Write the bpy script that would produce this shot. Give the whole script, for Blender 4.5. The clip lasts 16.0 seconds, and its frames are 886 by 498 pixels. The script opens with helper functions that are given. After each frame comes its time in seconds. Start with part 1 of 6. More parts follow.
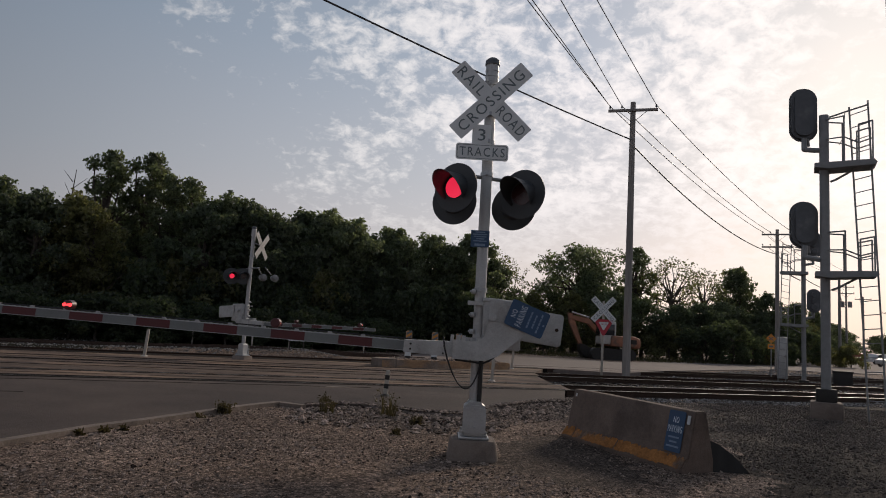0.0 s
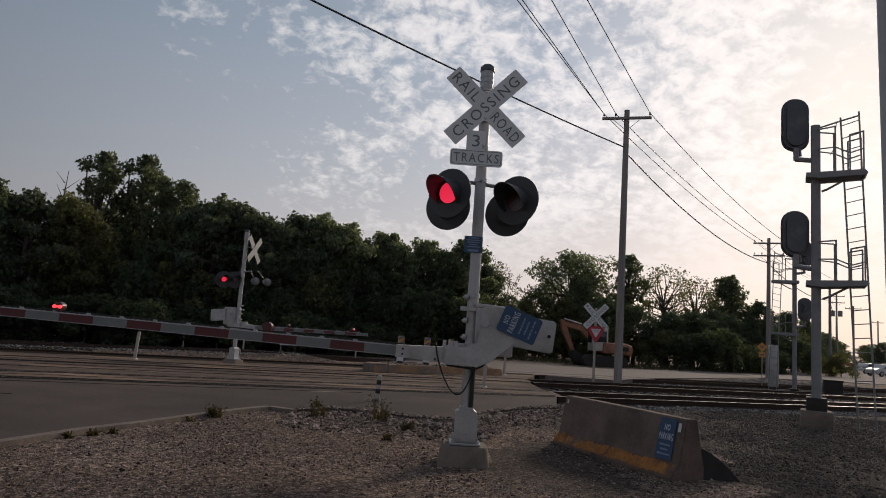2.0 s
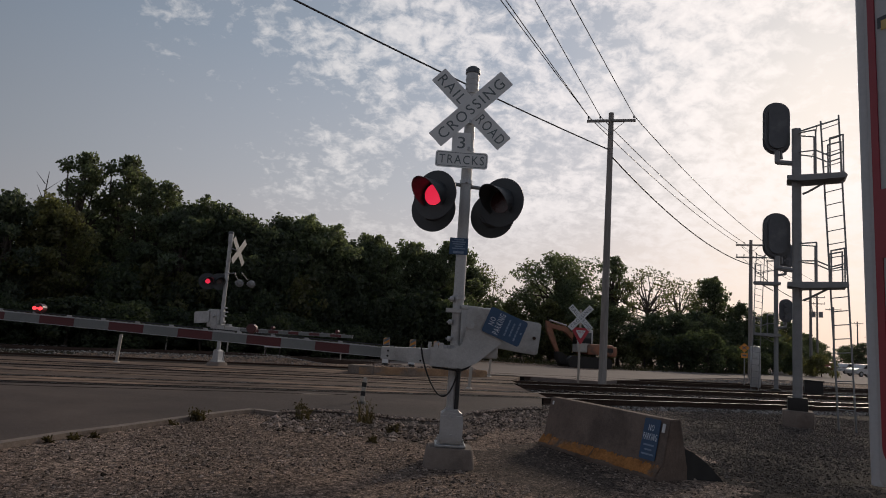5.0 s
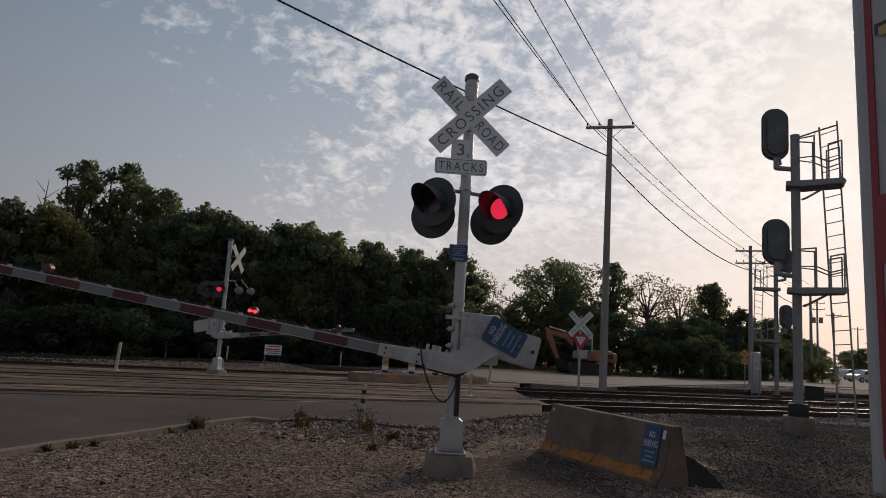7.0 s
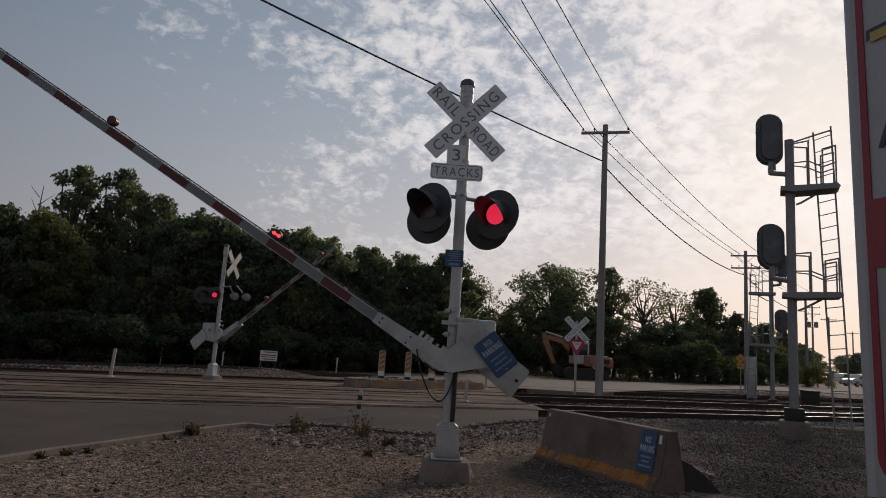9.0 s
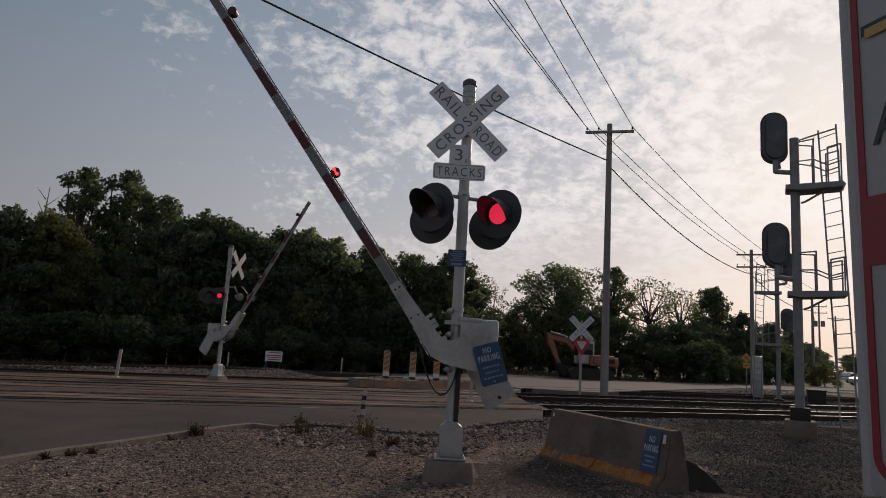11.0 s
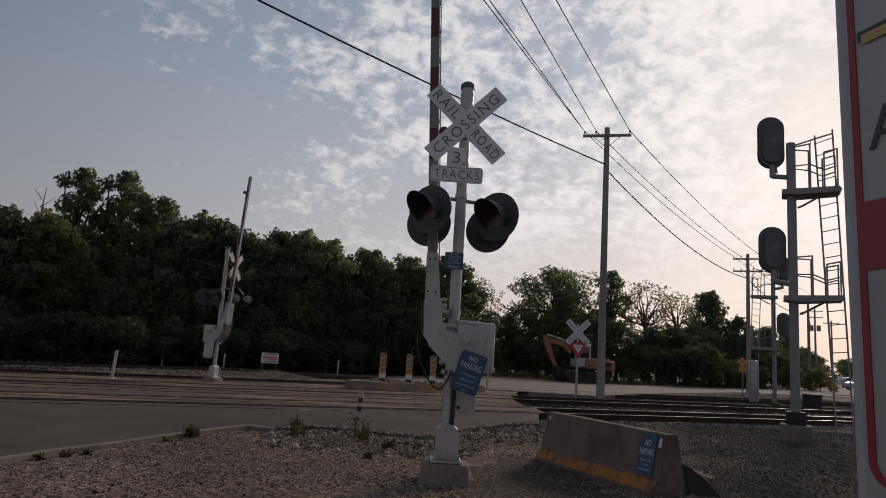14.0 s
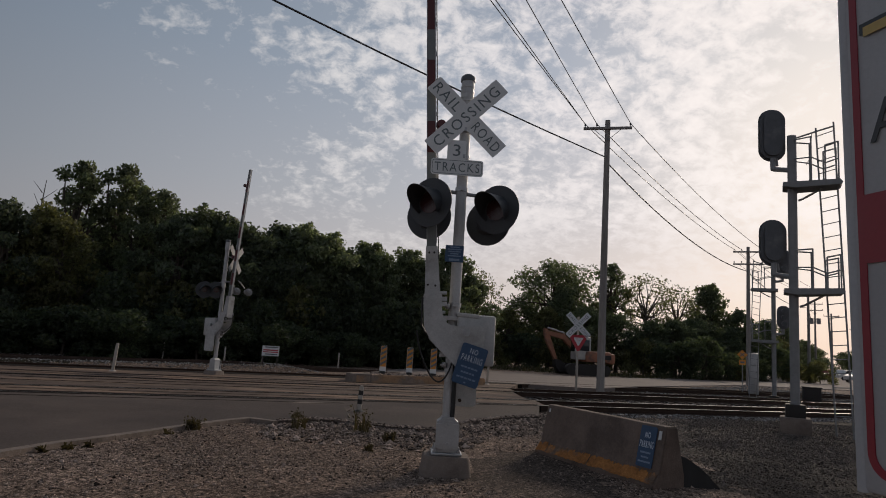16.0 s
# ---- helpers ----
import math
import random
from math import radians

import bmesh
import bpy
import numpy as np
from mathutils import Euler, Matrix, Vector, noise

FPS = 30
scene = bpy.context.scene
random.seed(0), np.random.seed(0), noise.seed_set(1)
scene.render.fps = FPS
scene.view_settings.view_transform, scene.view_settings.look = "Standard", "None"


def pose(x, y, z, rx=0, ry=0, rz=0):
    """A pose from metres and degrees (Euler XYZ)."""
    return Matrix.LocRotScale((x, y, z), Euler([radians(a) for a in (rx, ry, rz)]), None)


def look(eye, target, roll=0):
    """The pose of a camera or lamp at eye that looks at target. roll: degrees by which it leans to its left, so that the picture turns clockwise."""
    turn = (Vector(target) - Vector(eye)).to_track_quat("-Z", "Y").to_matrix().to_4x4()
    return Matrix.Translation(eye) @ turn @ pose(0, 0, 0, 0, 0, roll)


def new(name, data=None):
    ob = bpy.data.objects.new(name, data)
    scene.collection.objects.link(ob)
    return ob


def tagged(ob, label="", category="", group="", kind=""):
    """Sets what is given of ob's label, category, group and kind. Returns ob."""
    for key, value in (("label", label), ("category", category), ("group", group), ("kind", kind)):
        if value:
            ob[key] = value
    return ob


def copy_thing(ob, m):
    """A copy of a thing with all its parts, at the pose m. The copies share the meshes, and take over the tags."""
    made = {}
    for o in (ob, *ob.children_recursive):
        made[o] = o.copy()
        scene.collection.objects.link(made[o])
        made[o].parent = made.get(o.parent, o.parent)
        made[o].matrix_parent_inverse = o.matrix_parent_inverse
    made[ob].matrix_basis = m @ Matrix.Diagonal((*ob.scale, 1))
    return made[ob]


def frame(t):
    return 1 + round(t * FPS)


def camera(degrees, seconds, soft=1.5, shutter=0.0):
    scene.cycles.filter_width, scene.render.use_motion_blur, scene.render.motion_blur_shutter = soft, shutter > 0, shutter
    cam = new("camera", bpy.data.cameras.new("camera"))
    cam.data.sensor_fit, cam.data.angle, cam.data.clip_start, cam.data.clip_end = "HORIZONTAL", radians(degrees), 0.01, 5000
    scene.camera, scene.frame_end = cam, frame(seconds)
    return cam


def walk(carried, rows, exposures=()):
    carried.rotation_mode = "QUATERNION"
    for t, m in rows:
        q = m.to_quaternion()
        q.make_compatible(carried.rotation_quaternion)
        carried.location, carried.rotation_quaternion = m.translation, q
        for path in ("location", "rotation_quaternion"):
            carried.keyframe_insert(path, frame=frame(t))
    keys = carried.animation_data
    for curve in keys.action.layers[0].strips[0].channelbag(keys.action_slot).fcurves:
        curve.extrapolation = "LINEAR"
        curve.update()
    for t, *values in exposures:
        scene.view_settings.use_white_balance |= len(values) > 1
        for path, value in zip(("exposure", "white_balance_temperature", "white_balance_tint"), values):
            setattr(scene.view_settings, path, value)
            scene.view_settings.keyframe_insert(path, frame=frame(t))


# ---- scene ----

# ---------------------------------------------------------------- camera
EYE = 1.43
cam = camera(68.0, 16.0, soft=0.98)
TURNS = [
    (0.0, -0.00, 6.92, -3.48), (0.5, -0.36, 6.95, -3.62), (1.0, -0.26, 7.33, -3.61), (1.5, -0.47, 7.32, -3.89),
    (2.0, -0.66, 7.43, -3.99), (2.5, -1.44, 7.32, -4.27), (3.0, -1.33, 7.13, -4.09), (3.5, -1.60, 7.39, -4.10),
    (4.0, -1.99, 7.58, -3.95), (6.5, -1.78, 7.91, -3.63), (7.0, -1.93, 8.26, -3.65), (7.5, -1.82, 8.08, -3.53),
    (8.0, -1.81, 7.97, -3.31), (8.5, -2.26, 8.74, -3.51), (11.0, -1.88, 8.72, -3.37), (11.5, -1.41, 8.21, -3.29),
    (12.0, -1.26, 8.68, -3.35), (12.5, -1.82, 8.61, -3.43), (13.0, -1.68, 8.68, -3.54), (13.5, -1.83, 8.76, -3.64),
    (14.0, -2.18, 8.96, -3.65), (14.5, -2.14, 8.86, -3.63), (15.0, -1.68, 8.72, -3.38), (15.5, -2.46, 8.61, -3.66),
    (16.0, -2.15, 8.35, -3.64),
]
DRIFT = 0.03   # the holder shifts a little to the right before the arm is up
walk(cam, [(t, pose(DRIFT * (t > 9), 0, EYE, 90 + pitch, roll, yaw + 0.085 * (t > 9))) for t, yaw, pitch, roll in TURNS],
     exposures=[(0.0, 0.0), (3.5, -0.08), (7.0, -0.16), (11.0, -0.22), (13.0, -0.16), (16.0, -0.20)])

# ---------------------------------------------------------------- sky and sun
SUN_AZ, SUN_EL = 33.0, 23.0
SUN_WAY = Vector((math.sin(radians(SUN_AZ)) * math.cos(radians(SUN_EL)), math.cos(radians(SUN_AZ)) * math.cos(radians(SUN_EL)), math.sin(radians(SUN_EL))))


def make_world():
    w = bpy.data.worlds.new("sky")
    scene.world = w
    w.use_nodes = True
    nt = w.node_tree
    nt.nodes.clear()
    N, L = nt.nodes.new, nt.links.new

    def math_node(op, a, b=None, clamp=False):
        n = N("ShaderNodeMath")
        n.operation, n.use_clamp = op, clamp
        for i, v in enumerate((a, b)):
            if v is None:
                continue
            if isinstance(v, (int, float)):
                n.inputs[i].default_value = v
            else:
                L(v, n.inputs[i])
        return n.outputs[0]

    def ramp(value, stops):
        n = N("ShaderNodeValToRGB")
        while len(n.color_ramp.elements) < len(stops):
            n.color_ramp.elements.new(0.5)
        for e, (p, c) in zip(n.color_ramp.elements, stops):
            e.position, e.color = p, (*c, 1) if len(c) == 3 else c
        L(value, n.inputs[0])
        return n.outputs[0]

    def mix(kind, fac, a, b):
        n = N("ShaderNodeMix")
        n.data_type, n.blend_type = "RGBA", kind
        for i, v in ((0, fac), (6, a), (7, b)):
            if isinstance(v, (int, float)):
                n.inputs[i].default_value = v
            elif isinstance(v, tuple):
                n.inputs[i].default_value = (*v, 1)
            else:
                L(v, n.inputs[i])
        return n.outputs[2]

    def noise_tex(vec, scale, detail, rough, distortion=0.0):
        n = N("ShaderNodeTexNoise")
        n.inputs["Scale"].default_value, n.inputs["Detail"].default_value = scale, detail
        n.inputs["Roughness"].default_value, n.inputs["Distortion"].default_value = rough, distortion
        L(vec, n.inputs["Vector"])
        return n.outputs["Fac"]

    way = N("ShaderNodeTexCoord").outputs["Generated"]
    sep = N("ShaderNodeSeparateXYZ")
    L(way, sep.inputs[0])
    up = math_node("MAXIMUM", sep.outputs[2], 0.0)
    dot = N("ShaderNodeVectorMath")
    dot.operation = "DOT_PRODUCT"
    L(way, dot.inputs[0])
    dot.inputs[1].default_value = SUN_WAY
    near = dot.outputs["Value"]

    sky = N("ShaderNodeTexSky")
    sky.sky_type, sky.sun_disc = "NISHITA", False
    sky.sun_elevation, sky.sun_rotation = radians(SUN_EL), radians(SUN_AZ)
    sky.air_density, sky.dust_density = 1.0, 2.0
    clear = mix("MULTIPLY", 1.0, sky.outputs[0], (0.085, 0.085, 0.085))
    # haze, warmer at the horizon
    haze = ramp(up, [(0.0, (0.66, 0.545, 0.52)), (0.10, (0.63, 0.56, 0.55)), (0.22, (0.50, 0.495, 0.52)), (0.40, (0.35, 0.395, 0.465)), (1.0, (0.14, 0.18, 0.24))])
    base = mix("MIX", 0.88, clear, haze)
    # broken altocumulus on a plane overhead
    flat = N("ShaderNodeCombineXYZ")
    low = math_node("ADD", up, 0.42)
    L(math_node("DIVIDE", sep.outputs[0], low), flat.inputs[0])
    L(math_node("DIVIDE", sep.outputs[1], low), flat.inputs[1])
    puffs = noise_tex(flat.outputs[0], 25.0, 8.0, 0.62, 0.3)
    curls = noise_tex(flat.outputs[0], 70.0, 4.0, 0.6, 0.2)
    fields = noise_tex(flat.outputs[0], 3.6, 3.0, 0.5, 0.2)
    side = math_node("MULTIPLY_ADD", near, 0.75)
    side.node.inputs[2].default_value = -0.635
    side = math_node("MINIMUM", side, 0.01)
    cover = math_node("ADD", math_node("ADD", math_node("MULTIPLY", puffs, 0.70), math_node("MULTIPLY", fields, 0.62)), side)
    mask = ramp(math_node("ADD", cover, math_node("MULTIPLY", curls, 0.16)), [(0.655, (0, 0, 0)), (0.72, (0.28, 0.28, 0.28)), (0.80, (0.72, 0.72, 0.72)), (0.90, (1, 1, 1))])
    fade = ramp(up, [(0.06, (0, 0, 0)), (0.22, (1, 1, 1))])
    cloud = mix("MULTIPLY", 1.0, mask, fade)
    body = mix("MIX", math_node("MULTIPLY", cloud, 0.80), base, (0.96, 0.90, 0.87))
    # brighter towards the veiled sun
    gain = ramp(math_node("MULTIPLY_ADD", near, 0.5), [(0.0, (0.74, 0.76, 0.80)), (0.45, (0.70, 0.72, 0.76)), (0.70, (0.58, 0.625, 0.665)), (0.90, (0.98, 1.0, 1.02)), (0.97, (1.15, 1.14, 1.16)), (1.0, (1.26, 1.23, 1.21))])
    gain.node.inputs[0].links[0].from_node.inputs[2].default_value = 0.5
    total = mix("MULTIPLY", 1.0, body, gain)
    bg = N("ShaderNodeBackground")
    L(total, bg.inputs[0])
    bg.inputs[1].default_value = 1.0
    out = N("ShaderNodeOutputWorld")
    L(bg.outputs[0], out.inputs[0])


make_world()
sun = new("sun", bpy.data.lights.new("sun", "SUN"))
sun.data.energy, sun.data.angle, sun.data.color = 2.0, radians(9), (1.0, 0.84, 0.68)
sun.matrix_world = look(SUN_WAY * 100, (0, 0, 0))

# ---------------------------------------------------------------- materials


def material(name, color, rough=0.6, metal=0.0, vary=0.25, scale=8.0, bump=0.0, fine=60.0, second=None, amount=0.5, glow=0.0, random_object=0.0, random_island=0.0, stretch=None, spec=0.5, grit=0.0, cells=0.0):
    """Two scales of noise tint the colour; second is a stain or wear colour laid over by a broken mask."""
    m = bpy.data.materials.new(name)
    m.use_nodes = True
    nt = m.node_tree
    N, L = nt.nodes.new, nt.links.new
    bsdf = nt.nodes["Principled BSDF"]
    bsdf.inputs["Roughness"].default_value, bsdf.inputs["Metallic"].default_value = rough, metal
    bsdf.inputs["Specular IOR Level"].default_value = spec
    co = N("ShaderNodeTexCoord").outputs["Object"]
    if stretch:
        mp = N("ShaderNodeMapping")
        mp.inputs["Scale"].default_value = stretch
        L(co, mp.inputs[0])
        co = mp.outputs[0]

    def noise_tex(sc, detail=4.0):
        n = N("ShaderNodeTexNoise")
        n.inputs["Scale"].default_value, n.inputs["Detail"].default_value, n.inputs["Roughness"].default_value = sc, detail, 0.6
        L(co, n.inputs["Vector"])
        return n.outputs["Fac"]

    def remap(v, lo, hi):
        n = N("ShaderNodeMapRange")
        n.inputs[1].default_value, n.inputs[2].default_value, n.inputs[3].default_value, n.inputs[4].default_value = 0.25, 0.75, lo, hi
        L(v, n.inputs[0])
        return n.outputs[0]

    def mixed(kind, fac, a, b):
        n = N("ShaderNodeMix")
        n.data_type, n.blend_type = "RGBA", kind
        for i, v in ((0, fac), (6, a), (7, b)):
            if isinstance(v, (int, float)):
                n.inputs[i].default_value = v
            elif isinstance(v, tuple):
                n.inputs[i].default_value = (*v, 1)
            else:
                L(v, n.inputs[i])
        return n.outputs[2]

    broad, grain = noise_tex(scale), noise_tex(fine, 3.0)
    col = tuple(color)
    if second:
        n = N("ShaderNodeValToRGB")
        n.color_ramp.elements[0].position, n.color_ramp.elements[1].position = 0.62 - 0.25 * amount, 0.72 - 0.2 * amount
        L(noise_tex(scale * 0.6, 8.0), n.inputs[0])
        col = mixed("MIX", n.outputs[0], col, tuple(second))
    col = mixed("MULTIPLY", 1.0, col, remap(broad, 1 - vary, 1 + vary))
    col = mixed("MULTIPLY", 1.0, col, remap(grain, 1 - vary * 0.7, 1 + vary * 0.7))
    if grit:
        col = mixed("MULTIPLY", 1.0, col, remap(noise_tex(fine * 0.35, 5.0), 1 - grit, 1 + grit))
    if cells:
        for size, depth in ((cells, 0.55), (cells * 0.4, 0.35)):
            vor = N("ShaderNodeTexVoronoi")
            vor.inputs["Scale"].default_value = size
            L(co, vor.inputs["Vector"])
            tone = N("ShaderNodeSeparateColor")
            L(vor.outputs["Color"], tone.inputs[0])
            col = mixed("MULTIPLY", 1.0, col, spread(N, L, tone.outputs[0], depth))
            gap = N("ShaderNodeMapRange")
            gap.inputs[1].default_value, gap.inputs[2].default_value, gap.inputs[3].default_value, gap.inputs[4].default_value = 0.25, 0.75, 1.1, 0.55
            L(vor.outputs["Distance"], gap.inputs[0])
            col = mixed("MULTIPLY", 1.0, col, gap.outputs[0])
    if random_object:
        col = mixed("MULTIPLY", 1.0, col, spread(N, L, N("ShaderNodeObjectInfo").outputs["Random"], random_object))
    if random_island:
        col = mixed("MULTIPLY", 1.0, col, spread(N, L, N("ShaderNodeNewGeometry").outputs["Random Per Island"], random_island))
    L(col, bsdf.inputs["Base Color"])
    L(remap(broad, max(0.02, rough - 0.12), min(1, rough + 0.12)), bsdf.inputs["Roughness"])
    if bump:
        b = N("ShaderNodeBump")
        b.inputs["Strength"].default_value, b.inputs["Distance"].default_value = bump, 0.02
        L(grain, b.inputs["Height"])
        L(b.outputs[0], bsdf.inputs["Normal"])
    if glow:
        bsdf.inputs["Emission Color"].default_value, bsdf.inputs["Emission Strength"].default_value = (*color, 1), glow
    return m


def spread(N, L, value, amount):
    n = N("ShaderNodeMapRange")
    n.inputs[3].default_value, n.inputs[4].default_value = 1 - amount, 1 + amount
    L(value, n.inputs[0])
    return n.outputs[0]


def foliage(name, color, dry):
    m = material(name, color, 0.6, vary=0.3, scale=0.5, fine=6.0, second=dry, amount=0.15, random_island=0.45, random_object=0.18)
    nt = m.node_tree
    bsdf = nt.nodes["Principled BSDF"]
    thin = nt.nodes.new("ShaderNodeBsdfTranslucent")
    tint = nt.nodes.new("ShaderNodeMix")
    tint.data_type, tint.blend_type = "RGBA", "MULTIPLY"
    tint.inputs[0].default_value = 1.0
    nt.links.new(bsdf.inputs["Base Color"].links[0].from_socket, tint.inputs[6])
    tint.inputs[7].default_value = (1.4, 1.5, 0.9, 1)
    nt.links.new(tint.outputs[2], thin.inputs[0])
    both = nt.nodes.new("ShaderNodeMixShader")
    both.inputs[0].default_value = 0.58
    nt.links.new(bsdf.outputs[0], both.inputs[1])
    nt.links.new(thin.outputs[0], both.inputs[2])
    nt.links.new(both.outputs[0], nt.nodes["Material Output"].inputs[0])
    return m


